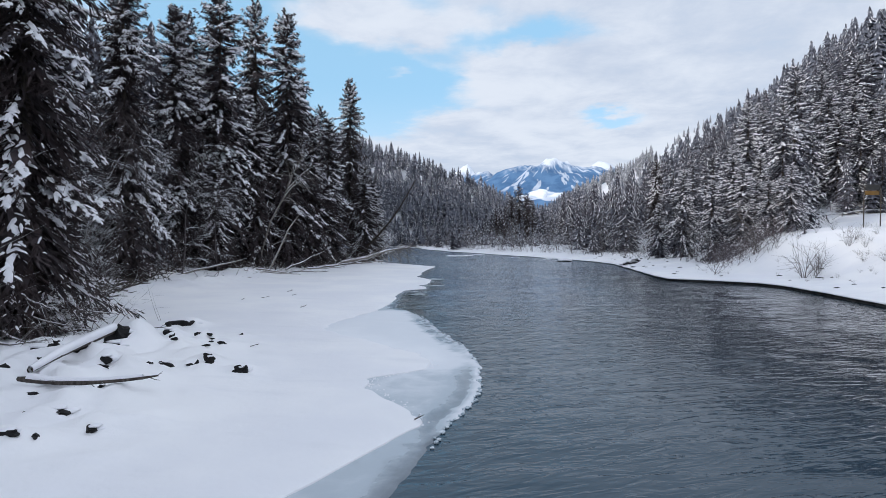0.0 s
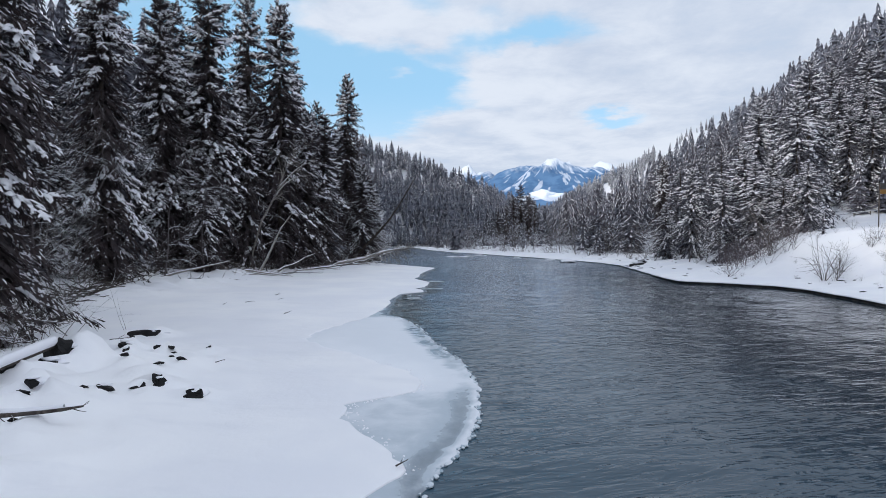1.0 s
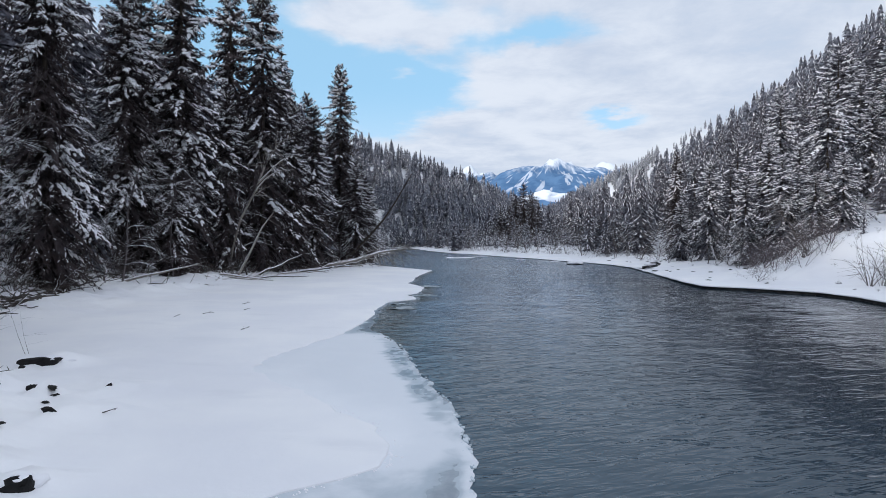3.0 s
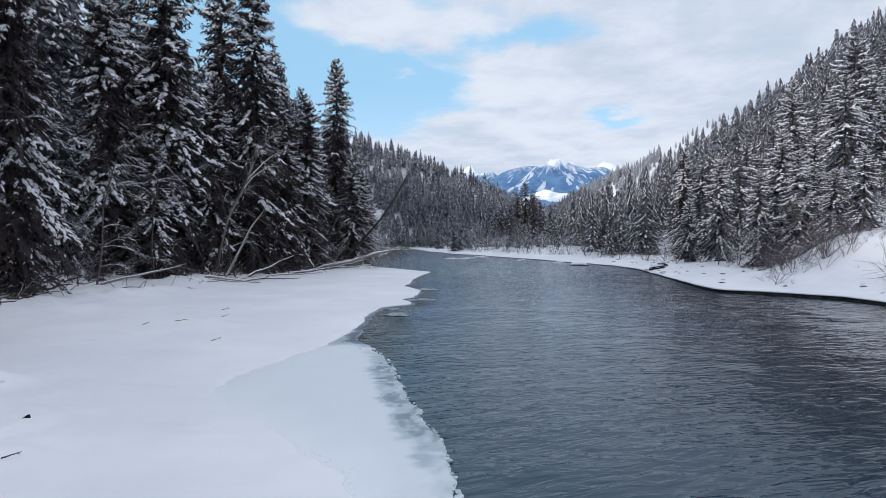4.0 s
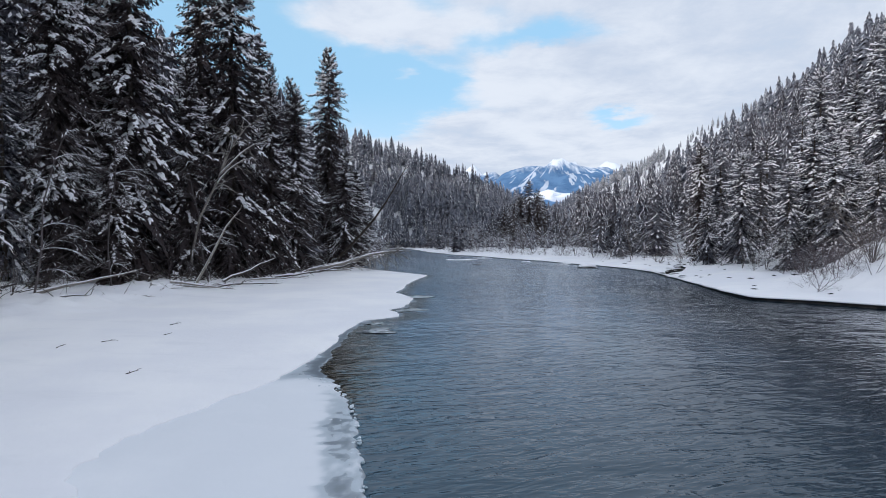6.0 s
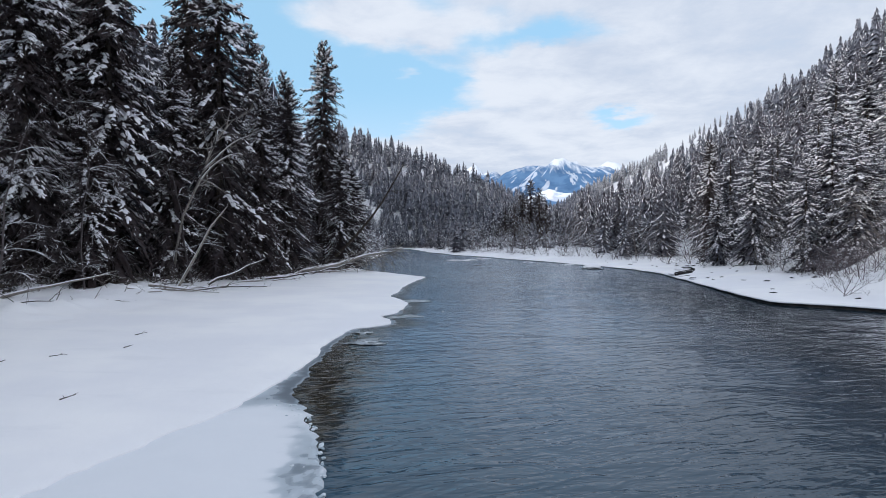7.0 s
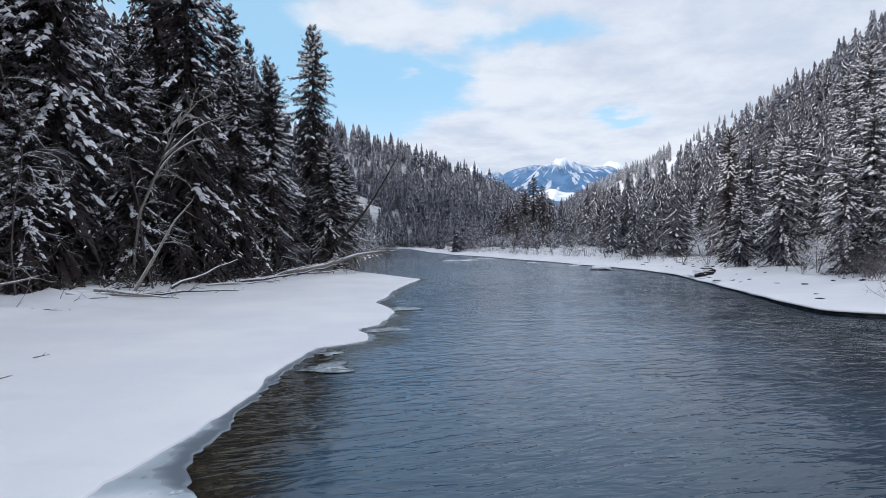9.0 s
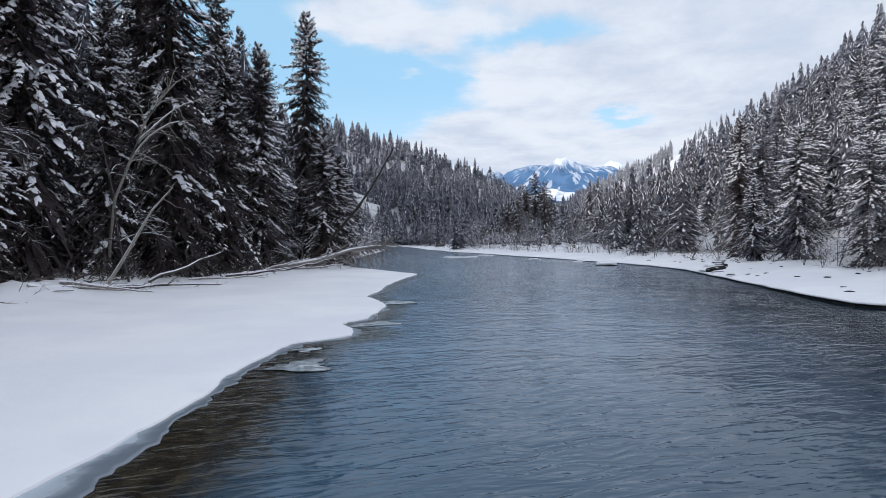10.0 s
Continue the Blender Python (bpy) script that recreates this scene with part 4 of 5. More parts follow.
def boulder(seed, x, y, sx, sy, sz, turn=0.0, cap=1.0, z=None, label="dark wet boulder capped with snow"):
    ob = tagged(new("boulder"), label, "boulder")
    ob.matrix_world = pose(x, y, gz(x, y) if z is None else z, 0, 0, turn)
    part("stone", lump(seed, sx * 1.2, sy * 1.1, sz * 0.92, 3, 0.75, 0.0, 5), ROCK, ob, smooth=False)
    if cap:
        bm = lump(seed + 40, sx * 1.25, sy * 1.4, sz * 1.05 * cap, 2, 0.3)
        bmesh.ops.translate(bm, verts=bm.verts, vec=(sx * 0.2 * math.sin(seed * 2.1), sy * 1.15, 0.0))
        pad = bmesh.ops.create_icosphere(bm, subdivisions=2, radius=1.0)["verts"]
        for v in pad:
            k = 1 + 0.3 * noise.noise(v.co * 1.5 + Vector((seed, 0, 0)))
            v.co = Vector((v.co.x * sx * 0.80 * k + sx * 0.25 * math.sin(seed * 1.7), v.co.y * sy * 0.9 * k + sy * 0.35, v.co.z * sz * 0.38 * cap * k + sz * 0.78))
        part("snow_cap", bm, SNOW, ob, "rounded mound of snow over the stone")
    return ob


def log_thing(name, seed, paths, mat, label, category, sides=7, snow=None):
    V, F = tubes(paths, sides)
    ob = tagged(new(name, mesh_from(name, V, F, mat, True)), label, category)
    if snow:
        V, F = tubes(snow, 6)
        child("snow_strip", mesh_from("snow_strip", V, F, SNOW, True), ob, "strip of snow lying along the top")
    return ob


def scatter_woods(name, pts, kinds, mats, label):
    """Far woods: many small spruces in one mesh."""
    rng = np.random.default_rng(len(name))
    VV, FF, SS, TT = [], [], [], []
    nv = ns = 0
    zz = land(np.array([p[0] for p in pts]), np.array([p[1] for p in pts]))
    for (x, y, H), z in zip(pts, zz):
        V, F, S, T, H0 = kinds[rng.integers(len(kinds))]
        a, k, w = rng.uniform(0, 6.28), H / H0, rng.uniform(0.95, 1.4)
        c, s = math.cos(a) * k * w, math.sin(a) * k * w
        M = np.array([[c, -s, 0], [s, c, 0], [0, 0, k]])
        o = np.array([x, y, z - 0.3])
        VV.append(V @ M.T + o)
        FF.append(F + nv)
        nv += len(V)
        SS.append(S @ M.T + o)
        TT.append(T + ns)
        ns += len(S)
    if not sum(len(t) for t in TT):
        SS = []
    wood = tagged(new(name, mesh_from(name, np.concatenate(VV), np.concatenate(FF), mats)), label, "forest", kind="stuff")
    if SS:
        tagged(child("snow_load", mesh_from(name + "_snow", np.concatenate(SS), np.concatenate(TT), SNOW), wood, "snow on the far treetops"), kind="stuff")


build_ground()
build_water()
build_ice()
snow_crumbs()

# the big spruces: three kinds near, four behind
NEAR_H, MID_H = 28.0, 24.0
hero = tree_kind("hero_spruce", 10, NEAR_H, 3.3, 0.46, 7, 54, 0.46, 1.0, "tall dark spruce with thick snow on drooping boughs", dust=0.14, lump_m=1.3, finger=0.85)
near_kinds = [tree_kind("near_spruce_%s" % "abc"[i], 11 + i, NEAR_H, 3.5, 0.56, 7, 30, 0.34, 1.35, "tall dark spruce with clumps of snow on drooping boughs", dust=0.13, lump_m=1.2) for i in range(3)]
laden_kinds = [tree_kind("laden_spruce_%s" % "ab"[i], 21 + i, NEAR_H, 4.2, 0.72, 7, 18, 0.62, 1.7, "spruce heavily laden with fresh snow on most boughs", dust=0.25, sweep=0.12, needles=MIDNEEDLE, lump_m=1.2) for i in range(2)]
mid_kinds = [tree_kind("mid_spruce_%s" % "abcd"[i], 31 + i, MID_H, 3.2, 0.85, 6, 14, 0.36, 1.9, "dark green spruce dusted with snow on the slope", dust=0.2, sweep=0.15, needles=MIDNEEDLE, lump_m=1.3) for i in range(4)]

slope_pts = []
dark_kind = tree_kind("dark_spruce", 45, MID_H, 3.2, 0.8, 7, 9, 0.12, 2.4, "dark spruce with little snow at the bend", dust=0.15)

# x, y, height, kind, spread
LEFT_NEAR = [(-18.8, 25.5, 27, 0, 1.0), (-24.5, 30, 27, 1, 1.0), (-27.3, 48.6, 27.5, 2, 0.9), (-28.7, 61.0, 28, 1, 0.95), (-29.5, 65.5, 29, 0, 0.95), (-26.3, 67, 33, 2, 1.05), (-28, 85, 38.5, 0, 0.9),
             (-20.9, 76.0, 34, 1, 1.05), (-23.6, 92, 30.5, 2, 0.9), (-21.3, 99, 27.2, 0, 0.85), (-17.5, 106.7, 34, 1, 0.95), (-26.5, 106.4, 32, 2, 0.6), (-14, 101, 17, 0, 1.3), (-13.6, 108, 15, 2, 1.4), (-18.6, 96.2, 13, 1, 1.5), (-13.5, 113, 14, 0, 1.4)]
LEFT_INNER = [(-19.3, 83.5, 22, 0, 1.1), (-18.0, 89.5, 23, 2, 1.1), (-22.3, 80, 20, 1, 1.1), (-23.6, 72, 21, 0, 1.1), (-25.2, 62.5, 13, 2, 1.2)]
for i, (x, y, H, k, w) in enumerate(LEFT_NEAR + LEFT_INNER):
    plant(hero if i in (0, 2, 3) else near_kinds[k], x, y, NEAR_H, H, 47 * i, w, "tall spruces on the bank")
RIGHT_NEAR = [(37.7, 100, 17.0, 0, 0.95), (40.5, 79, 15.5, 1, 1.3), (45.0, 75, 17, 2, 1.2), (37.0, 87, 13.5, 2, 1.3), (51, 82, 24, 0, 1.1), (56, 84, 26, 1, 1.1), (49.5, 92, 22, 2, 1.1), (62, 88, 27, 0, 1.1), (46, 69.5, 10, 1, 1.5), (38.8, 72, 8, 0, 1.6), (41, 66.5, 8, 0, 1.6), (43.5, 67.5, 11, 1, 1.4), (39.5, 68.5, 7, 0, 1.7), (47, 66.5, 12, 1, 1.4), (44.2, 64.3, 5, 0, 1.7), (35.2, 92, 9, 1, 1.4)]
RIGHT_NEAR = [p for p in RIGHT_NEAR if not on_road(p[0], p[1])]
for i, (x, y, H, k, w) in enumerate(RIGHT_NEAR):
    plant(near_kinds[0] if i == 0 else laden_kinds[i % 2], x, y, NEAR_H, H, 71 * i + 20, w, "snowy spruces by the road")
for i, (x, y, H) in enumerate(((25, 186, 19.5), (22.3, 184, 16), (27.6, 186, 17), (20, 183, 13), (30, 189, 13.5), (17.5, 184, 11))):
    plant(dark_kind, x, y, MID_H, H, 37 * i, 1.35, "spruces at the river bend")
plant(laden_kinds[0], 43.0, 51.5, NEAR_H, 6.0, 10, 1.5, label="small snowy spruce on the road bank")
rng = np.random.default_rng(77)


def spread_points(n, x0, x1, y0, y1, gap_m, keep, taken=()):
    """Random places at least gap_m apart that keep() allows."""
    out = [tuple(p) for p in taken]
    first, tries = len(out), 0
    while len(out) - first < n and tries < n * 60:
        tries += 1
        x, y = rng.uniform(x0, x1), rng.uniform(y0, y1)
        if keep(x, y) and all((x - a) ** 2 + (y - b) ** 2 > gap_m ** 2 for a, b in out):
            out.append((x, y))
    return out[first:]


taken_left = [(x, y) for x, y, *_ in LEFT_NEAR + LEFT_INNER]
BANK_WOOD = [(0, -19), (30, -20), (46, -26), (60, -27), (66, -23), (76, -20), (88, -16), (95, -13.5), (106, -13), (118, -15.5), (130, -17), (185, -18), (200, -60), (260, -60)]
for i, (x, y) in enumerate(spread_points(78, -60, -15, 18, 150, 3.3, lambda x, y: x < edge(BANK_WOOD, y) - 1.5 and x > -0.75 * y - 8, taken_left)):
    H = rng.uniform(11, 20) if x > edge(BANK_WOOD, y) - 7 else rng.uniform(22, 31)
    if x > edge(BANK_WOOD, y) - 12 or y < 62:
        plant(mid_kinds[i % 4], x, y, MID_H, H, rng.uniform(0, 360), rng.uniform(1.0, 1.3), "spruces behind the bank")
    else:
        slope_pts.append((x, y, H))
# the ones behind the start are unseen and keep sun off the bank
for i, (x, y) in enumerate(spread_points(34, -44, -21.5, -28, 62, 4.2, lambda x, y: x < edge(BANK_WOOD, y) - 3, taken_left)):
    close = y > 12 and x > -33
    plant(near_kinds[i % 3] if close else mid_kinds[i % 4], x, y, NEAR_H if close else MID_H, rng.uniform(18, 27), rng.uniform(0, 360), rng.uniform(1.0, 1.3), "spruces behind the bank")
taken_right = [(x, y) for x, y, *_ in RIGHT_NEAR]
for i, (x, y) in enumerate(spread_points(110, 32, 105, 64, 200, 3.3, lambda x, y: x > edge(RIGHT_EDGE, y) + 8.5 and (y > 74 or x > 56) and x / y < 0.86 and not on_road(x, y), taken_right)):
    if y < 118:
        plant(mid_kinds[i % 4], x, y, MID_H, rng.uniform(9, 19), rng.uniform(0, 360), rng.uniform(1.15, 1.55), "spruces on the far bank")
    else:
        slope_pts.append((x, y, rng.uniform(9, 18)))
slope_pts += [(x, y, rng.uniform(5, 10)) for x, y in spread_points(60, -6, 46, 160, 222, 2.6, lambda x, y: x > edge(RIGHT_EDGE, y) + 3)]
slope_pts += [(x, y, rng.uniform(8, 17)) for x, y in spread_points(110, -50, -14, 122, 215, 2.8, lambda x, y: x < edge(BANK_WOOD, np.minimum(y, 190)) - 3 and x > -0.3 * y)]
slope_pts += [(x, y, rng.uniform(8, 14)) for x, y in spread_points(130, 68, 150, 114, 205, 3.6, lambda x, y: not on_road(x, y) and 0.56 < x / y < 0.88)]
slope_pts += [(37.7, 168, 16.5), (36.2, 171, 12.5), (39.3, 170, 11), (16.0, 187, 12), (17.8, 189, 14.5), (13.4, 188, 10), (19.4, 191, 15), (14.8, 192, 13), (11.2, 190, 8), (21.5, 181, 9), (33, 182, 8)]
for i, (x, y, H) in enumerate(((79, 121, 24), (83, 119, 27), (87, 118, 25), (91, 117, 28), (95, 118, 26), (76, 124, 22), (85, 125, 29), (90, 124, 28), (98, 122, 30), (81, 130, 28), (88, 132, 30), (95, 130, 31), (74, 131, 24), (69, 126, 17), (66.5, 122, 13), (103, 121, 28))):
    plant(laden_kinds[i % 2], x, y, NEAR_H, H * 0.72, 53 * i, 1.45, "snowy spruces by the road")
for i, (x, y, H) in enumerate(((41.4, 74.6, 9.5), (43.2, 76.5, 8), (39.4, 61.5, 2.2), (38.4, 72.5, 12), (36.6, 76.8, 11), (44.6, 79.5, 12), (47.2, 83.5, 11), (45.6, 88, 15))):
    plant((laden_kinds[0], laden_kinds[1], mid_kinds[1], laden_kinds[1])[i % 4], x, y, MID_H if i % 4 == 2 else NEAR_H, H, 59 * i, 1.35, "snowy spruces above the bank")
for k in [hero, dark_kind] + near_kinds + laden_kinds + mid_kinds:
    for o in (*k.children_recursive, k):
        bpy.data.objects.remove(o)

# far woods on both hillsides
far_kinds = []
for i in range(6):
    far_kinds.append(far_conifer(60 + i, 16.0, 2.8, 1.15, 6, 0.42))


def far_points(n, x0, x1, y0, y1, lo, hi, keep):
    x, y = rng.uniform(x0, x1, n), rng.uniform(y0, y1, n)
    ok = keep(x, y)
    return [(a, b, h) for a, b, h in zip(x[ok], y[ok], rng.uniform(lo, hi, n)[ok])]


def open_to_river(p):
    """Whether a far tree's upper half can be seen from the middle of the river, over the land between."""
    x, y, H = (np.array([q[i] for q in p]) for i in range(3))
    top = land(x, y) + H
    ok = np.ones(len(x), bool)
    for f in np.linspace(0.3, 0.97, 24):
        lx, ly = 1.0 + (x - 1.0) * f, 15 + (y - 15) * f
        off_river = (lx < edge(SNOW_EDGE, ly)) | (lx > edge(RIGHT_EDGE, ly))
        ok &= ~(off_river & (land(lx, ly) > 5 + (top - 5) * f))
    return [q for q, o in zip(p, ok) if o]


left_pts = far_points(900, -110, 90, 222, 460, 6, 13.5, lambda x, y: (hill(x, y) > 1.0) & (x / y > -0.36) & (x / y < 0.18) & (y > 224))
left_pts += far_points(1250, -60, 50, 214, 420, 4.5, 10.5, lambda x, y: (hill(x, y) > 0.2) & (x / y > -0.3) & (x > edge(RIGHT_EDGE, y) + 2))
left_pts += far_points(420, -28, 26, 212, 250, 5, 10, lambda x, y: x > edge(RIGHT_EDGE, y) + 1.5)
left_pts += far_points(320, -90, -20, 178, 240, 6, 12, lambda x, y: (hill(x, y) > 3) & (x < edge(BANK_WOOD, np.minimum(y, 190)) - 3))
left_pts += far_points(170, -66, -19, 150, 238, 7, 13, lambda x, y: x < edge(BANK_WOOD, np.minimum(y, 190)) - 2)
bend_pts = far_points(160, -60, -14, 120, 232, 7, 15, lambda x, y: x < edge(BANK_WOOD, np.minimum(y, 190)) - 4)
right_pts = far_points(5800, 40, 400, 125, 860, 8, 18.5, lambda x, y: (ridge(x, y, RIGHT_CREST, 100, 165) > 0.5) & (x / y < 0.88) & ((x > 100) | (y > 195)) & ((vnoise(x, y, 26.0, 51) > 0.12 + 0.85 * np.exp(-((x / y - 0.44) / 0.06) ** 2) * np.clip((y - 300) / 100, 0, 1)) | (ridge(x, y, RIGHT_CREST, 100, 165) > 96)))
right_pts += far_points(260, 130, 270, 520, 790, 9, 16, lambda x, y: (x / y < 0.38) & (ridge(x, y, RIGHT_CREST, 100, 165) > 0.5))
flat_pts = far_points(600, 0, 75, 204, 330, 5, 10, lambda x, y: (x > edge(RIGHT_EDGE, y) + 12) & (hill(x, y) <= 1.5))
flat_pts += far_points(700, -10, 190, 205, 620, 6, 13, lambda x, y: (x > edge(RIGHT_EDGE, y) + 14) & (hill(x, y) <= 1.0) & (x / y < 0.5))
left_pts, right_pts, flat_pts = open_to_river(left_pts), open_to_river(right_pts), open_to_river(flat_pts)
# the depth of the woods on both banks
wood_kinds = []
for i in range(5):
    wood_kinds.append(far_conifer(90 + i, 20.0, 3.1, 1.35, 6, 0.5))
deep_pts = bend_pts + far_points(420, -70, -19, 16, 190, 14, 25, lambda x, y: (x < edge(BANK_WOOD, y) - 5) & (x > -0.8 * y - 12) & ((y > 66) | (x < -48)))
deep_pts += far_points(360, 36, 112, 66, 200, 8, 15, lambda x, y: (x > edge(RIGHT_EDGE, y) + 20) & ((y > 78) | (x > 60)) & (x / y < 0.92) & ~on_road(x, y))
# unseen woods beside and behind the flight's start, added for shade and dark reflections
unseen_pts = far_points(190, -85, -22, -80, 17, 18, 28, lambda x, y: (x < -48) | (y < -32)) + far_points(220, 60, 125, -40, 72, 12, 24, lambda x, y: x > edge(RIGHT_EDGE, y) + 26)
alder_kinds = []
for i in range(5):
    g = np.random.default_rng(700 + i)
    n = 42
    rise = g.uniform(0, 1, n) ** 0.8
    b = np.stack([g.normal(0, 1.0, n) * (0.4 + rise), g.normal(0, 1.0, n) * (0.4 + rise), rise * 4.6], 1)
    d = np.stack([g.normal(0, 0.75, n), g.normal(0, 0.75, n), g.uniform(-0.1, 0.9, n)], 1) * g.uniform(0.6, 1.8, n)[:, None]
    w = np.stack([-d[:, 1], d[:, 0], 0 * d[:, 0]], 1) + g.normal(0, 0.2, (n, 3))
    w = w / np.linalg.norm(w, axis=1)[:, None] * 0.07
    V = np.stack([b - w, b + w, b + d + w * 0.3, b + d - w * 0.3], 1).reshape(-1, 3)
    k = np.arange(n)[:, None] * 4
    F = np.concatenate([k + [0, 1, 2], k + [0, 2, 3]])
    alder_kinds.append((V, F, V[:4] * 0.2, F[:0], 7.0))
alder_pts = far_points(700, -40, 40, 212, 330, 5, 9, lambda x, y: (x > edge(RIGHT_EDGE, y) + 1.5) & (hill(x, y) < 22)) + far_points(160, -30, -15, 118, 205, 5, 9, lambda x, y: x < edge(BANK_WOOD, np.minimum(y, 190)) + 1)
alder_pts += far_points(300, -4, 60, 140, 215, 2.5, 6, lambda x, y: x > edge(RIGHT_EDGE, y) + 6) + far_points(260, 40, 180, 100, 330, 4, 8, lambda x, y: (x > edge(RIGHT_EDGE, y) + 11) & (x / y < 0.8) & (hill(x, y) < 45))
scatter_woods("alder_thicket", open_to_river(alder_pts), alder_kinds, FROST, "grey frosted alder thicket among the far spruces")
slope_kinds = [far_conifer(110 + i, 18.0, 3.0, 0.72, 11, 0.30, 0.38) for i in range(6)]
scatter_woods("slope_forest", slope_pts, slope_kinds, MIDNEEDLE, "snow-dusted spruces along both banks before the bend")
scatter_woods("deep_forest", deep_pts, wood_kinds, MIDNEEDLE, "dark inner forest of snow-dusted spruces behind the banks")
scatter_woods("bank_forest", unseen_pts, far_kinds, HAZENEEDLE, "unseen spruce forest added beside the start for shade and reflections")
scatter_woods("far_forest", left_pts + flat_pts, far_kinds, HAZENEEDLE, "dense snow-dusted spruce forest on the far slope")
high = [p for p in right_pts if p[1] > 300 and p[0] / p[1] < 0.56 and ridge(np.array([p[0]]), np.array([p[1]]), RIGHT_CREST, 100, 165)[0] > 42]
high_set = set(high)
high = [(x, y, H * (0.62 if 0.37 < x / y < 0.51 else 1.0)) for k, (x, y, H) in enumerate(high) if not 0.37 < x / y < 0.51 or k % 5 < 2]
right_pts = [p for p in right_pts if p not in high_set]
scatter_woods("upper_forest", high, [far_conifer(130 + i, 16.0, 2.6, 1.15, 6, 0.75) for i in range(4)], RIMED_SUN, "spruces high on the hillside, paled by frost and painted-in sunlight")
scatter_woods("hillside_forest", right_pts, far_kinds, HAZENEEDLE, "snowy spruce forest covering the steep hillside")


# ---- mountains ----
def build_mountains():
    xs, ys = np.linspace(-900, 1500, 170), np.linspace(2300, 3900, 80)
    X, Y = np.meshgrid(xs, ys)
    peaks = [(590, 3000, 400, 780, 600), (515, 2990, 380, 260, 300), (548, 3010, 394, 200, 300), (660, 3010, 388, 280, 300), (260, 3300, 385, 330, 420), (150, 3500, 465, 260, 300), (910, 3300, 430, 420, 420), (1030, 3300, 405, 300, 400), (-100, 3300, 330, 300, 400), (1300, 3200, 300, 300, 400), (-500, 3300, 260, 300, 400)]
    Z = np.zeros_like(X)
    for px, py, h, rx, ry in peaks:
        d = np.sqrt(((X - px) / rx) ** 2 + ((Y - py) / ry) ** 2)
        Z = np.maximum(Z, h * np.clip(1 - 0.62 * d, 0, 1))
    Z += (vnoise(X, Y, 160, 31) - 0.5) * 55 + (vnoise(X, Y, 70, 32) - 0.5) * 30 + (vnoise(X, Y, 30, 33) - 0.5) * 14
    Z = np.where(Y < 2360, -5, Z)
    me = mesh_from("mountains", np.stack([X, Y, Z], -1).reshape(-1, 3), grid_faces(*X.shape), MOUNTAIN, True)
    tagged(new("mountains", me), "distant mountains painted haze blue, with snow-covered peaks and gullies", "mountains", kind="structure")


build_mountains()
MB = []
for i, (x, y, z, sx, sz) in enumerate([(385, 2200, 158, 45, 18), (430, 2200, 150, 70, 14), (330, 2200, 148, 50, 10), (500, 2210, 146, 60, 9)]):
    bm = lump(80 + i, sx, 60, sz, 3, 0.5)
    MB.append((np.array([v.co[:] for v in bm.verts]) + [x, y, z], np.array([[v.index for v in f.verts] for f in bm.faces])))
    bm.free()
v, f = joined(MB)
tagged(new("backdrop", mesh_from("valley_mist", v, f, MIST, True)), "soft white bank of valley mist, faintly self-glowing, below the peaks", "mist", kind="structure")

# ---- leafless trees and bushes, furred with frost ----
TALL_BARE = [(-30, 57, 18), (-19.5, 103, 15), (-28.5, 44, 17), (-24.6, 53, 13), (-27, 76, 20), (-32, 62, 19), (-29.5, 38, 16), (-20.2, 95, 14), (-23, 33, 12), (-25.4, 60.5, 13), (-26.5, 62.5, 18), (-21.8, 69.5, 14), (-24.4, 72.5, 18),
             (-22.6, 79.5, 15), (-19.8, 84.5, 13), (-20.2, 89, 16), (-17.2, 99, 12), (-15.8, 103.5, 11), (-26.6, 39.5, 13), (-25.2, 36, 11), (-27.8, 49.5, 15), (-33, 50, 18), (-22.4, 97, 18), (-18.4, 107, 14), (-16.2, 110.5, 12), (-21.5, 27.5, 9),
             (-17.5, 120, 12), (-17.5, 128, 13), (-17.8, 140, 12), (-18, 152, 12), (-18.5, 165, 11), (-18.2, 176, 11), (-21, 134, 15), (-22, 158, 15), (-16.6, 114, 12), (-19.5, 123, 15), (-19.8, 146, 13), (-16.8, 117, 14), (-18.6, 126, 16), (-17.0, 134, 13), (-19.2, 140, 15), (-20.4, 152, 16), (-19.4, 160, 14), (-20.6, 170, 15), (-19.0, 182, 13), (-22.5, 118, 17), (-23.0, 128, 17), (-24.0, 142, 17), (-24.5, 150, 18), (-23.6, 166, 17)]
arch_kinds = []
for i in range(4):
    v, f = tubes(arching_paths(np.random.default_rng(220 + i), 10.0, 18, 0.0068), 3)
    arch_kinds.append(tagged(new("bare_tree", mesh_from("arching_alder", v, f, ALDER)), "leafless alder with arching frosted limbs among spruces", "bare tree"))
for i, (x, y, H) in enumerate(TALL_BARE):
    x += 1.2 if 60 < y < 112 else 0.0
    ob = copy_thing(arch_kinds[i % 4], pose(x, y, gz(x, y), 0, 0, 63 * i))
    ob.scale = (H / 10,) * 3
    tagged(ob, group="bare alders")
for o in arch_kinds:
    bpy.data.objects.remove(o)
bare_kinds = [bare_bush("bare_tree", 200 + i, 10.0, 3, 0.45, 7, TWIG, "leafless grey alder with frosted twigs among spruces", "bare tree", 2, 0.0085) for i in range(4)]
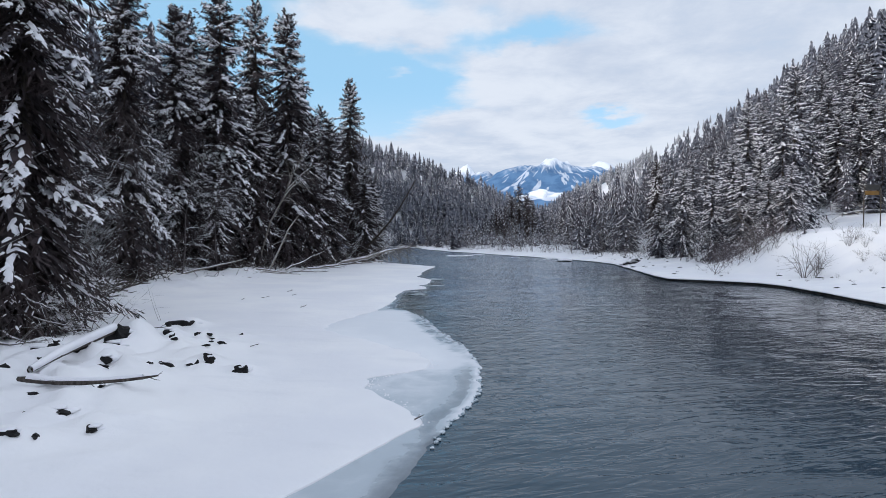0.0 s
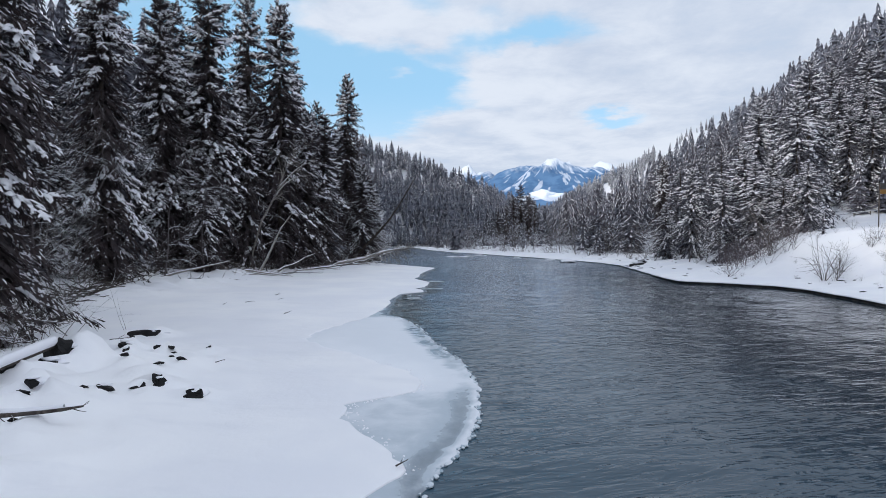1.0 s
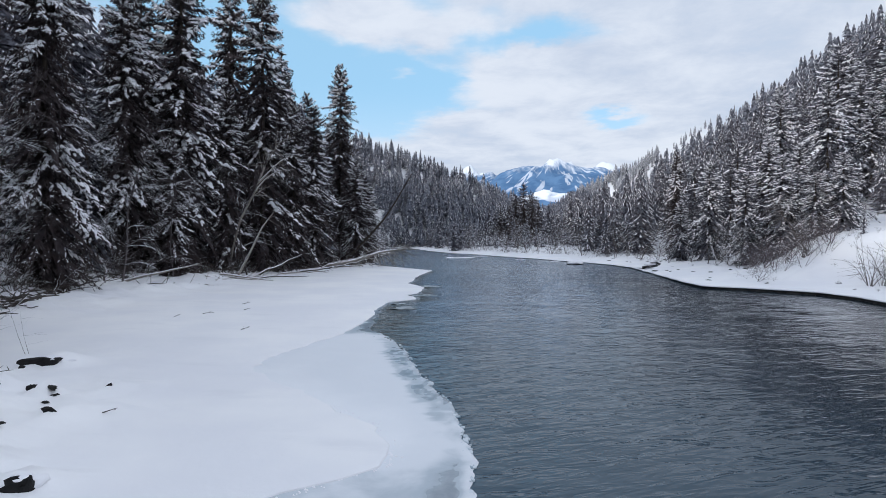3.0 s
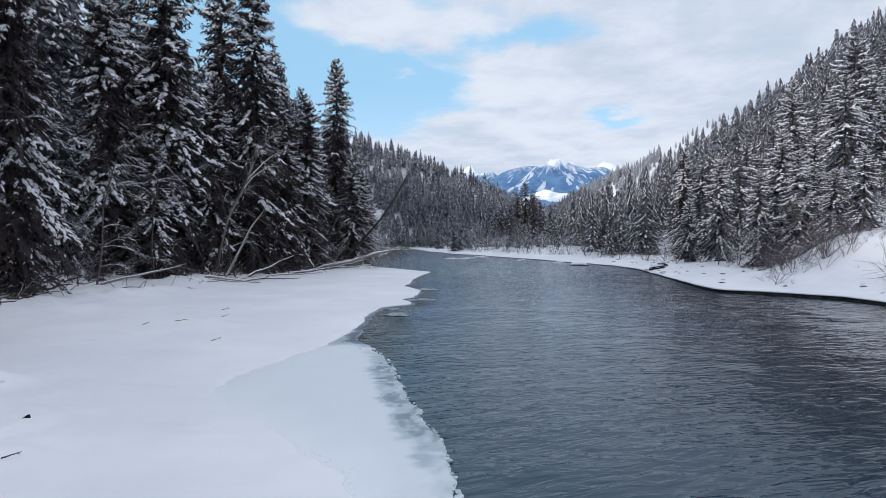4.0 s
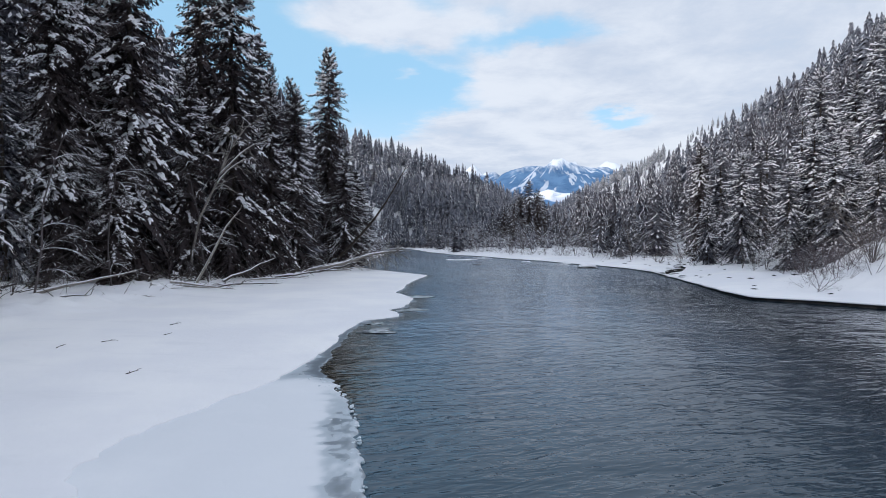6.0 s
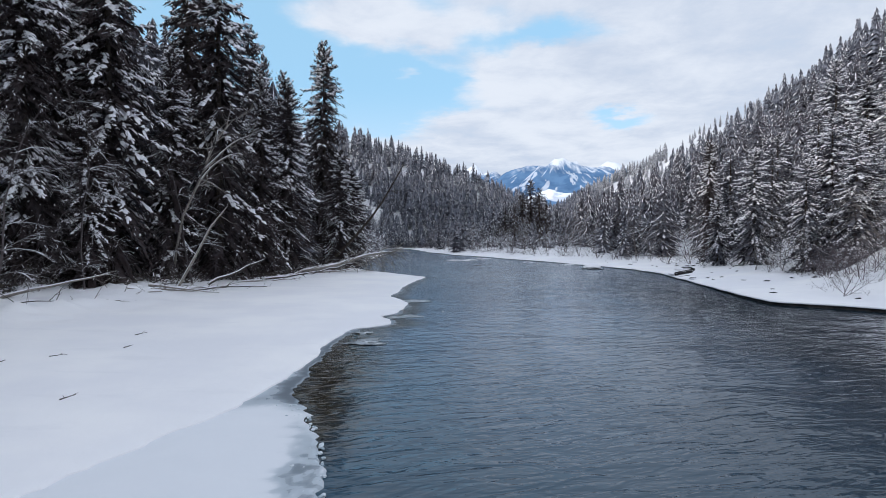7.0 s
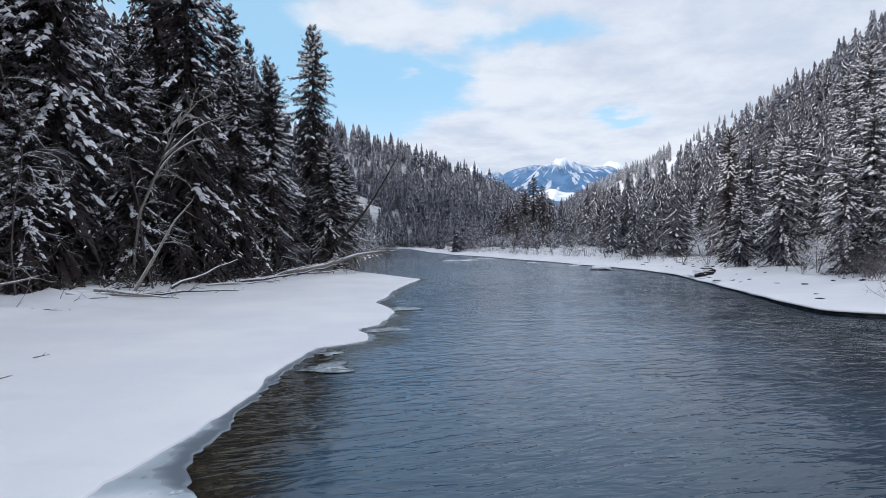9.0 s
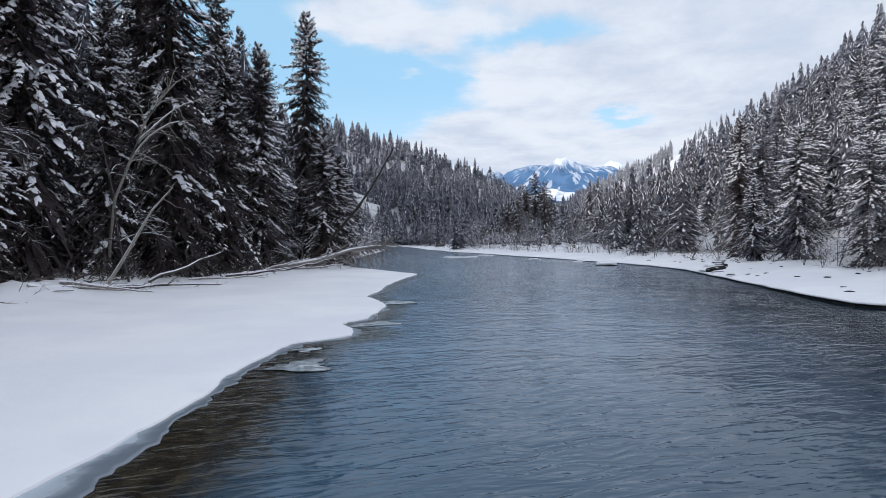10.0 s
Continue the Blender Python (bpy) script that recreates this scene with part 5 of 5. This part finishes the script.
RIGHT_BARE = [(36.4, 75, 5.5), (38.5, 69, 5), (41.5, 67.5, 5), (34.5, 82, 5), (33.8, 97, 5), (33, 103, 6), (31, 110, 5), (28, 122, 6), (24, 133, 6), (20, 143, 6), (16, 152, 6), (13, 160, 6), (9, 166, 6), (5, 172, 6), (1, 182, 6), (-2, 195, 6),
              (29, 116, 6), (22, 139, 6), (18, 148, 5), (40, 73, 6), (43, 71, 5), (35, 78, 4.5), (36, 94, 6), (26, 128, 6), (11, 163, 6), (7, 170, 7), (20, 160, 8), (28, 150, 8), (32, 140, 8), (36, 125, 8), (-5, 206, 7), (34, 112, 7)]
for i, (x, y, H) in enumerate(RIGHT_BARE):
    ob = copy_thing(bare_kinds[(i + 1) % 4], pose(x, y, gz(x, y), 0, 0, 41 * i))
    ob.scale = (H / 8,) * 3
    tagged(ob, "leafless riverside alder with frosted twigs above the snow", group="bare bank trees")
for o in bare_kinds:
    bpy.data.objects.remove(o)
shrub_kinds = [bare_bush("bare_shrub", 300 + i, 3.0, 11, 0.9, 4, TWIG, "low leafless shrub with snow on its twigs", "shrub", 1, 0.007) for i in range(4)]
SHRUBS = []
for y in np.arange(24, 190, 2.3):
    x = float(edge(BANK_WOOD, y)) + rng.uniform(-2.5, 1.2)
    SHRUBS.append((x, y + rng.uniform(-1, 1), rng.uniform(1.2, 3.2)))
for y in np.arange(68, 200, 3.2):
    SHRUBS.append((float(edge(RIGHT_EDGE, y)) + rng.uniform(7, 11), y + rng.uniform(-1, 1), rng.uniform(1.2, 3.0)))
SHRUBS += [(46.2, 75, 2.3), (45.2, 74, 2.2), (44.2, 73.0, 2.4), (47.0, 76.2, 1.8), (43, 71.5, 2.4), (42.0, 70.5, 2.2), (40.8, 69.5, 2.6), (39.5, 68, 2.6), (40, 60.5, 0.7), (46.5, 62, 0.9), (39.5, 52, 0.7), (41.5, 55, 0.8)]
for k in range(22):
    y = rng.uniform(44, 62)
    SHRUBS.append((float(edge(RIGHT_EDGE, y)) + rng.uniform(9.5, 18), y, rng.uniform(0.7, 1.7)))
for k in range(50):
    y = rng.uniform(38, 66)
    SHRUBS.append((float(edge(RIGHT_EDGE, y)) + rng.uniform(2, 13), y, rng.uniform(0.25, 0.7)))
for i, (x, y, H) in enumerate(SHRUBS):
    ob = copy_thing(shrub_kinds[i % 4], pose(x, y, gz(x, y), 0, 0, 77 * i))
    ob.scale = (H / 3, H / 3, H / 3.4)
    tagged(ob, group="bank shrubs")
for o in shrub_kinds:
    bpy.data.objects.remove(o)
for x, y, H, sd in ((35.4, 55.2, 4.0, 1), (37.2, 55.8, 3.4, 2), (34.4, 62.2, 4.4, 3), (41.0, 57.0, 2.2, 4), (41.9, 57.4, 2.0, 5), (35.4, 63.4, 3.4, 6), (36.2, 55.0, 2.6, 7)):
    ob = bare_bush("willow_shrub", 330 + sd, H, 11, 0.75, 4, TWIG, "fan of bare willow stems rising from the snowy bank", "willow", 1, 0.009)
    ob.matrix_world = pose(x, y, gz(x, y))

# brushwood at the foot of the woods across the river
TV, TF, n0 = [], [], 0
for k in range(280):
    y = rng.uniform(64, 215) if k < 260 else rng.uniform(115, 215)
    x = float(edge(RIGHT_EDGE, y)) + np.interp(y, [64, 75, 100, 150, 170], [11, 9, 7.5, 6, 2.5]) + abs(rng.normal(0, 3.5))
    if k < 110:
        y = rng.uniform(60, 76)
        x = y * rng.uniform(0.47, 0.60)
    elif k < 150:
        y = rng.uniform(66, 80)
        x = y * rng.uniform(0.55, 0.625)
    v, f = tubes(bare_paths(rng, x, y, gz(x, y) - 0.1, rng.uniform(0.9, 2.6) * (1.5 if k < 110 else 1.0), 3, 1.5, 5, 1, 0.007 + 0.00003 * y), 3)
    TV.append(v)
    TF.append(f + n0)
    n0 += len(v)
tagged(new("brushwood", mesh_from("brushwood", np.concatenate(TV), np.concatenate(TF), BRUSH)), "grey frosted brushwood along the foot of the far woods", "brushwood", kind="stuff")

# the tangle of frosted twigs low in the woods
TV, TF, n0 = [], [], 0
for k in range(340):
    y = rng.uniform(22, 125) if k < 240 else rng.uniform(19, 34)
    x = float(edge(BANK_WOOD, y)) - abs(rng.normal(0, 4.0)) + 0.6 + (rng.uniform(0, 5) if k >= 240 else 0)
    v, f = tubes(bare_paths(rng, x, y, gz(x, y) + rng.uniform(-0.2, 10) * (rng.uniform() < 0.6), rng.uniform(1.2, 3.6), 2, 1.4, 4, 1, 0.007), 3)
    TV.append(v)
    TF.append(f + n0)
    n0 += len(v)
tagged(new("undergrowth", mesh_from("undergrowth", np.concatenate(TV), np.concatenate(TF), TWIG)), "tangled frosted twigs and dead branches under the spruces", "undergrowth", kind="stuff")


# dead boughs and litter heaped along the foot of the wood
TV, TF, n0 = [], [], 0
for k in range(420):
    y = rng.uniform(27, 112)
    x = float(edge(BANK_WOOD, y)) + 0.9 - abs(rng.normal(0, 1.6))
    a, L, z = rng.uniform(0, 6.28), rng.uniform(0.5, 2.2), gz(x, y)
    rise = rng.uniform(-0.05, 0.5)
    d = np.array([math.cos(a), math.sin(a), 0.0]) * L
    p = np.array([x, y, z + rng.uniform(0.0, 0.12)])
    r = rng.uniform(0.025, 0.07)
    stick = [(*(p + d * f + np.array([0, 0, rise * L * f * (1.3 - 0.6 * f)]) + rng.normal(0, 0.04, 3)), r * (1 - 0.6 * f)) for f in (0, 0.35, 0.7, 1.0)]
    fork = [stick[1], (*(np.array(stick[2][:3]) + rng.normal(0, 0.18, 3) + np.array([0, 0, 0.15])), r * 0.35)]
    v, f = tubes([stick, fork], 4)
    TV.append(v)
    TF.append(f + n0)
    n0 += len(v)
tagged(new("dead_boughs", mesh_from("dead_boughs", np.concatenate(TV), np.concatenate(TF), DARKWOOD)), "dark dead boughs littering the foot of the wood", "dead branches", kind="stuff")


# ---- fallen and leaning trunks ----
def limb(p, q, r0, r1, seed, sag=0.0, n=7, wob=0.06):
    g = np.random.default_rng(seed)
    p, q = np.array(p, float), np.array(q, float)
    d = np.linalg.norm(q - p)
    return [(*(p + (q - p) * f + g.normal(0, wob * d / n, 3) * (0 < f < 1) - np.array([0, 0, sag * math.sin(math.pi * f)])), r0 + (r1 - r0) * f) for f in np.linspace(0, 1, n)]


def branched(main, seed, count, length, r, down=0.0, lo=0.3, twigs=3):
    """Side branches with twigs along a main stem."""
    g = np.random.default_rng(seed)
    out = []
    M = np.array(main)
    for i in range(count):
        f = g.uniform(lo, 1.0) * (len(M) - 1)
        k = int(min(f, len(M) - 2))
        p = M[k, :3] + (M[k + 1, :3] - M[k, :3]) * (f - k)
        d = M[k + 1, :3] - M[k, :3]
        d = d / np.linalg.norm(d) * 0.8 + g.normal(0, 0.6, 3) - np.array([0, 0, down])
        q = p + d / np.linalg.norm(d) * length * g.uniform(0.5, 1.2)
        b = limb(p, q, r, r * 0.3, seed * 50 + i, -0.12 * length * g.uniform(-0.5, 1), 5)
        out.append(b)
        for j in range(twigs):
            c = np.array(b[g.integers(1, 5)][:3])
            e = d / np.linalg.norm(d) + g.normal(0, 0.6, 3) - np.array([0, 0, down * 0.5])
            out.append(limb(c, c + e / np.linalg.norm(e) * length * 0.4 * g.uniform(0.5, 1.2), r * 0.5, r * 0.25, seed * 70 + 9 * i + j, 0, 4))
    return out


def snow_along(main, k=0.75, part_of=1.0):
    return [(x, y, z + r * 0.62, r * k) for x, y, z, r in main[: max(2, int(len(main) * part_of))]]


m = [(-16.6, 89.4, 0.35, 0.30), (-15.6, 90, 0.55, 0.28), (-12.7, 92, 1.1, 0.25), (-11, 93.5, 1.65, 0.22), (-9.5, 95, 2.2, 0.18), (-7.4, 96.5, 2.55, 0.14), (-5.2, 98, 2.65, 0.08)]
log_thing("fallen_tree", 1, [m] + branched(m, 3, 30, 3.0, 0.065, 0.45, 0.30, 5) + branched(m, 33, 18, 2.6, 0.065, 0.55, 0.6, 5), DEAD, "pale fallen tree reaching out over the water with bare branches", "fallen tree", 6, [snow_along(m)])
m = limb((-16.2, 89.5, 0.1), (-9.8, 92.4, 0.65), 0.15, 0.05, 8, 0.0)
log_thing("driftwood_tree", 2, [m] + branched(m, 4, 8, 1.6, 0.04, 0.1), DEAD, "bleached driftwood trunk lying on the bank snow", "log", 6, [snow_along(m)])
m = [(-15.6, 99.5, 0.6, 0.22), (-13.6, 99.2, 2.6, 0.20), (-11.3, 98.9, 4.9, 0.18), (-9.2, 98.6, 7.3, 0.15), (-7.5, 98.4, 9.7, 0.11), (-6.0, 98.1, 12.2, 0.09), (-4.65, 97.8, 14.5, 0.05)]
log_thing("leaning_snag", 3, [m] + branched(m, 5, 16, 1.6, 0.03, 0.1, 0.2, 3), TRUNK, "dark leaning dead tree slanting over the river", "dead tree", 6, [snow_along(m, 0.55, 1.0)])
m = [(-20.9, 66.9, 0.2, 0.13), (-20.2, 68.0, 2.2, 0.115), (-19.5, 68.9, 4.2, 0.095), (-19.0, 69.6, 5.7, 0.07), (-18.5, 70.2, 6.6, 0.055), (-18.0, 70.6, 7.4, 0.03)]
log_thing("leaning_pole", 4, [m] + branched(m, 6, 3, 1.2, 0.03, 0.0, 0.6, 1), DEAD, "slender bleached trunk leaning out of the snow", "dead tree", 6, [snow_along(m, 0.7)])
m = [(-23.6, 72.0, 0.3, 0.11), (-22.4, 70.2, 3.5, 0.11), (-20.9, 68.4, 6.5, 0.10), (-19.2, 67.4, 9.0, 0.09), (-18.2, 67.2, 11.2, 0.09), (-17.6, 68.2, 13.2, 0.06), (-17.0, 69.5, 14.8, 0.03)]
arch = [limb((-19.2, 67.4, 9.0), (-15.6, 68.2, 11.6), 0.08, 0.025, 15, -0.9), limb((-18.6, 67.3, 10.3), (-14.9, 69.5, 13.6), 0.07, 0.02, 16, -0.6)]
log_thing("leaning_birch", 5, [m] + arch + branched(m, 7, 16, 2.6, 0.04, 0.0, 0.45, 5) + branched(arch[0], 17, 6, 1.5, 0.025, 0.3, 0.3, 3) + branched(arch[1], 18, 6, 1.5, 0.025, 0.3, 0.3, 3), DEAD,
          "leaning bare birch with arching snow-lined branches", "bare tree", 5, [snow_along(m, 0.7, 0.8), snow_along(arch[0], 0.8), snow_along(arch[1], 0.8)])
# deadfall along the foot of the wood
DEADFALL = [((-20.3, 64.5, 0.2), (-14.5, 70.5, 0.35)), ((-21.5, 61, 0.3), (-18.2, 66.0, 0.2)), ((-22.2, 62, 1.0), (-17.5, 69.0, 0.3)), ((-18.5, 74, 0.3), (-13.8, 79.0, 0.5)), ((-17.2, 78, 0.4), (-12.6, 83.5, 0.9)),
            ((-16.4, 83, 0.4), (-12.3, 87.5, 1.6)), ((-19.5, 70, 0.6), (-16, 74.5, 2.6)), ((-24.5, 52, 0.4), (-19.6, 57, 0.3)), ((-26, 48, 0.5), (-21.5, 54, 0.6)), ((-22.5, 57, 0.3), (-19.2, 61.5, 0.2)), ((-15, 86, 0.3), (-10.5, 90, 1.4)),
            ((-25.6, 54, 0.6), (-20.4, 57.2, 2.4)), ((-17.6, 81, 0.3), (-14.2, 86, 0.3)), ((-20.8, 62.6, 0.4), (-16.6, 65.0, 0.25))]
for i, (p, q) in enumerate(DEADFALL):
    p, q = (p[0], p[1], max(p[2], gz(p[0], p[1]))), (q[0], q[1], max(q[2], gz(q[0], q[1]) + 0.05))
    m = limb(p, q, rng.uniform(0.09, 0.17), 0.035, 400 + i, 0.0)
    log_thing("deadfall_log", i, [m] + branched(m, 420 + i, 6, 1.2, 0.025, -0.1, 0.2, 2), (DARKWOOD, DEAD)[i % 2], "thin dead trunk fallen along the foot of the wood", "log", 5, [snow_along(m)])["group"] = "deadfall"

# ---- stones and driftwood in the snow of the near bank ----
for i, (x, y, sx, sy, sz) in enumerate(STONES + PEBBLES):
    z = float(land(np.array([float(x)]), np.array([float(y)]), False)[0])
    tagged(boulder(i, x, y, sx, sy, sz * 1.1, 25 * math.sin(3 * i), 0.62 if sx > 0.15 else 0.0, z + sz * 0.30, "black angular stone half buried in drifted snow"), group="stones in the bank snow")
for i in range(24):
    x, y, r = rng.uniform(-14.5, -8.6), rng.uniform(12.8, 25), rng.uniform(0.05, 0.13)
    tagged(boulder(160 + i, x, y, r * 1.7, r * 1.1, r * 0.9, rng.uniform(-40, 40), 0.0, gz(x, y) + 0.02, label="small black stone showing through lumpy bank snow"), group="stones in the bank snow")
DEAD_BOUGHS = [((-18.5, 25.5, 1.0), (-14.7, 24.6, 0.75)), ((-18.3, 24.5, 1.6), (-15.0, 23.4, 1.15)), ((-18.6, 26.2, 2.0), (-15.0, 26.0, 1.3)), ((-18.0, 23.0, 1.0), (-15.4, 21.2, 0.95)), ((-18.2, 24.0, 2.6), (-15.6, 22.6, 2.0)), ((-17.6, 21.5, 0.9), (-14.6, 20.2, 0.8))]
for i, (p, q) in enumerate(DEAD_BOUGHS):
    q = (q[0], q[1], max(q[2], gz(q[0], q[1]) + 0.05))
    m = limb(p, q, 0.055, 0.015, 460 + i, 0.15)
    log_thing("dead_bough", i, [m] + branched(m, 470 + i, 9, 1.1, 0.018, 0.05, 0.15, 4), TWIG, "dead grey bough drooping from the spruce foot", "dead branch", 5, [snow_along(m, 0.7)])["group"] = "dead boughs by the bank"
m = [(-12.4, 16.8, 0.08), (-12.3, 18.0, 0.12), (-12.5, 19.6, 0.14), (-12.7, 21.6, 0.15)]
z0, z1 = gz(-12.4, 16.8) + 0.05, gz(-12.7, 21.6) + 0.3
zl = [z0 + (z1 - z0) * (y - 16.8) / 4.8 for x, y, r in m]
up = max(max(gz(x, y) + 0.04 - z for (x, y, r), z in zip(m, zl)), 0.0)
m = [(x, y, z + up * (0.4 + 0.6 * (i > 0)), r) for i, ((x, y, r), z) in enumerate(zip(m, zl))]
log_thing("driftwood_log", 6, [m], DARKWOOD, "snow-covered driftwood log resting on bank stones", "log", 8, [[(x + 0.02, y + 0.02, z + r * 0.7, r * 1.25) for x, y, z, r in m]])
z0 = max(gz(x, 16.1) for x in np.arange(-12.2, -8.2, 0.4)) + 0.02
m = [(x, y, z0 + dz, r) for x, y, dz, r in ((-12.3, 16.25, 0.03, 0.085), (-12.0, 16.2, 0.02, 0.10), (-11.5, 16.1, -0.01, 0.085), (-10.9, 15.98, -0.02, 0.078), (-10.3, 15.98, -0.02, 0.08), (-9.7, 16.0, 0.0, 0.06), (-9.1, 16.12, 0.03, 0.055), (-8.7, 16.2, 0.06, 0.05), (-8.3, 16.35, 0.10, 0.03))]
log_thing("driftwood_pole", 7, [m] + branched(m, 31, 5, 0.35, 0.016, 0.0, 0.2, 1), DARKWOOD, "dark slender driftwood pole topped with snow", "log", 7, [[(x, y + 0.05, z + 0.045, r * 1.35) for x, y, z, r in m[1:8]]])
for i, (x, y, L, turn) in enumerate(((-8.0, 23.3, 0.34, 28), (-13.6, 26.3, 0.9, 12), (-9.3, 36.6, 0.4, 40), (-13, 47, 0.5, 30), (-0.75, 14.75, 0.3, 35), (-13.6, 42.2, 0.55, 10), (-14.6, 40.8, 0.4, 70), (-11.8, 44.0, 0.3, 20))):
    a = radians(turn)
    m = limb((x, y, gz(x, y) + 0.03), (x + L * math.cos(a), y + L * math.sin(a), gz(x, y) + 0.10), 0.02, 0.008, 500 + i)
    tagged(log_thing("twig", i, [m] + branched(m, 520 + i, 2, L * 0.4, 0.012, -0.3, 0.3, 0), DARKWOOD, "dark twig sticking out of smooth snow", "twig", 5), group="twigs in the snow")

# ---- rocks in and along the river ----
boulder(51, 22.4, 102.4, 1.2, 0.8, 0.25, 5, 2.8, 0.02, "flat midstream rock capped with snow")
boulder(52, 6.1, 111.5, 0.9, 0.6, 0.13, 0, 0.0, 0.0, "low dark rock breaking the river surface")
SHORE = [(27.9, 86.0, 0.5, 0.4, 0.25), (28.6, 86.8, 0.8, 0.5, 0.3), (29.6, 87.6, 0.7, 0.5, 0.4), (31.0, 91.0, 0.9, 0.6, 0.5), (27.9, 84.5, 0.4, 0.3, 0.2), (30.2, 88.9, 0.6, 0.5, 0.4), (27.3, 80.5, 0.4, 0.3, 0.2), (31.8, 93, 0.6, 0.5, 0.4)]
for i, (x, y, sx, sy, sz) in enumerate(SHORE):
    tagged(boulder(55 + i, x, y, sx, sy, sz, 30 * i, 0.4, label="dark shore boulder half buried in snow"), group="shore rocks")
for i in range(46):
    y = rng.uniform(42, 112)
    x = float(edge(RIGHT_EDGE, y)) + rng.uniform(1.2, 8.5)
    r = rng.uniform(0.06, 0.17)
    tagged(boulder(70 + i, x, y, r * 1.6, r, r * 0.6, rng.uniform(-40, 40), 0.0, label="small dark stone showing through bank snow"), group="bank stones")
for i, (x, y, sx, sy) in enumerate(((3.4, 129.2, 2.6, 0.8), (15.5, 121, 0.9, 0.3), (20.8, 113, 0.8, 0.3), (8.5, 137, 1.6, 0.5), (5.8, 130.5, 0.9, 0.5))):
    ob = tagged(new("ice_floe"), "flat snow-covered ice floe grounded in the river", "ice floe", "ice floes")
    ob.matrix_world = pose(x, y, 0.0)
    part("floe", lump(120 + i, sx, sy, 0.16, 3, 0.8), SNOW, ob)
# small ice tongues off the near snow edge
for i, (x, y, sx, sy) in enumerate(((-2.2, 46.6, 0.75, 0.5), (-0.9, 54.6, 0.8, 0.5), (-1.3, 62.5, 0.9, 0.6), (-2.6, 49.0, 0.35, 0.2))):
    ob = tagged(new("ice_floe"), "thin grey ice pan frozen beside the shore", "ice floe", "ice floes")
    ob.matrix_world = pose(x, y, 0.0, 0, 0, 25)
    part("pan", lump(130 + i, sx, sy, 0.022, 3, 1.6), GREYICE, ob)


# ---- road edge above the right bank ----
def guardrail(points, label, up=0.62):
    rail = tagged(new("guardrail"), label, "guardrail")
    path = [(x, y, gz(x, y) + up, 0.0) for x, y in points]
    bm = bmesh.new()
    prof = [(-0.02, 0.09), (0.03, 0.05), (-0.02, 0.0), (0.03, -0.05), (-0.02, -0.09), (-0.04, -0.09), (-0.04, 0.09)]
    rings = []
    for (x, y, z, _) in path:
        rings.append([bm.verts.new((x - dx, y, z + dz)) for dx, dz in prof])
    for a, b in zip(rings, rings[1:]):
        for i in range(len(prof)):
            bm.faces.new((a[i], a[(i + 1) % len(prof)], b[(i + 1) % len(prof)], b[i]))
    part("beam", bm, STEEL, rail, smooth=False)
    v, f = tubes([[(x, y, z + 0.10, 0.03) for x, y, z, _ in path]], 5)
    child("snow_strip", mesh_from("rail_snow", v, f, SNOW, True), rail, "snow lying on the rail")
    for x, y, z, _ in path:
        bm = bmesh.new()
        bmesh.ops.create_cube(bm, size=1.0)
        for w in bm.verts:
            w.co = Vector((x + 0.12 + w.co.x * 0.10, y + w.co.y * 0.10, z - 0.42 + w.co.z * 0.95))
        bmesh.ops.bevel(bm, geom=bm.edges, offset=0.015, segments=1, affect="EDGES")
        part("post", bm, DARKWOOD, rail)


guardrail([(71.6 + 2.6 * i, 114.75 - 0.75 * i) for i in range(13)], "snow-topped steel guardrail on the road's far side", 0.75)


def road_sign(x, y, z):
    s = tagged(new("road_sign"), "dark roadside sign with amber lower panel on post", "sign")
    g0 = gz(x, y)
    v, f = tubes([[(x - 1.2, y, g0 - 0.2, 0.09), (x - 1.2, y, z + 0.7, 0.08)], [(x + 1.5, y, g0 - 0.2, 0.09), (x + 1.5, y, z + 0.3, 0.08), (x + 1.2, y, z + 0.7, 0.07), (x + 0.4, y, z + 0.9, 0.06)]], 8)
    child("post", mesh_from("sign_post", v, f, DARKWOOD, True), s)
    for name, dz, hh, mat in (("board", 0.45, 0.9, SIGNDARK), ("panel", -0.45, 0.7, SIGNYELLOW)):
        bm = bmesh.new()
        bmesh.ops.create_cube(bm, size=1.0)
        for w in bm.verts:
            w.co = Vector((x + w.co.x * 2.3, y - 0.12 + w.co.y * 0.08, z + dz + w.co.z * hh))
        bmesh.ops.bevel(bm, geom=bm.edges, offset=0.02, segments=1, affect="EDGES")
        part(name, bm, mat, s)


road_sign(69.0, 91.0, 12.1)
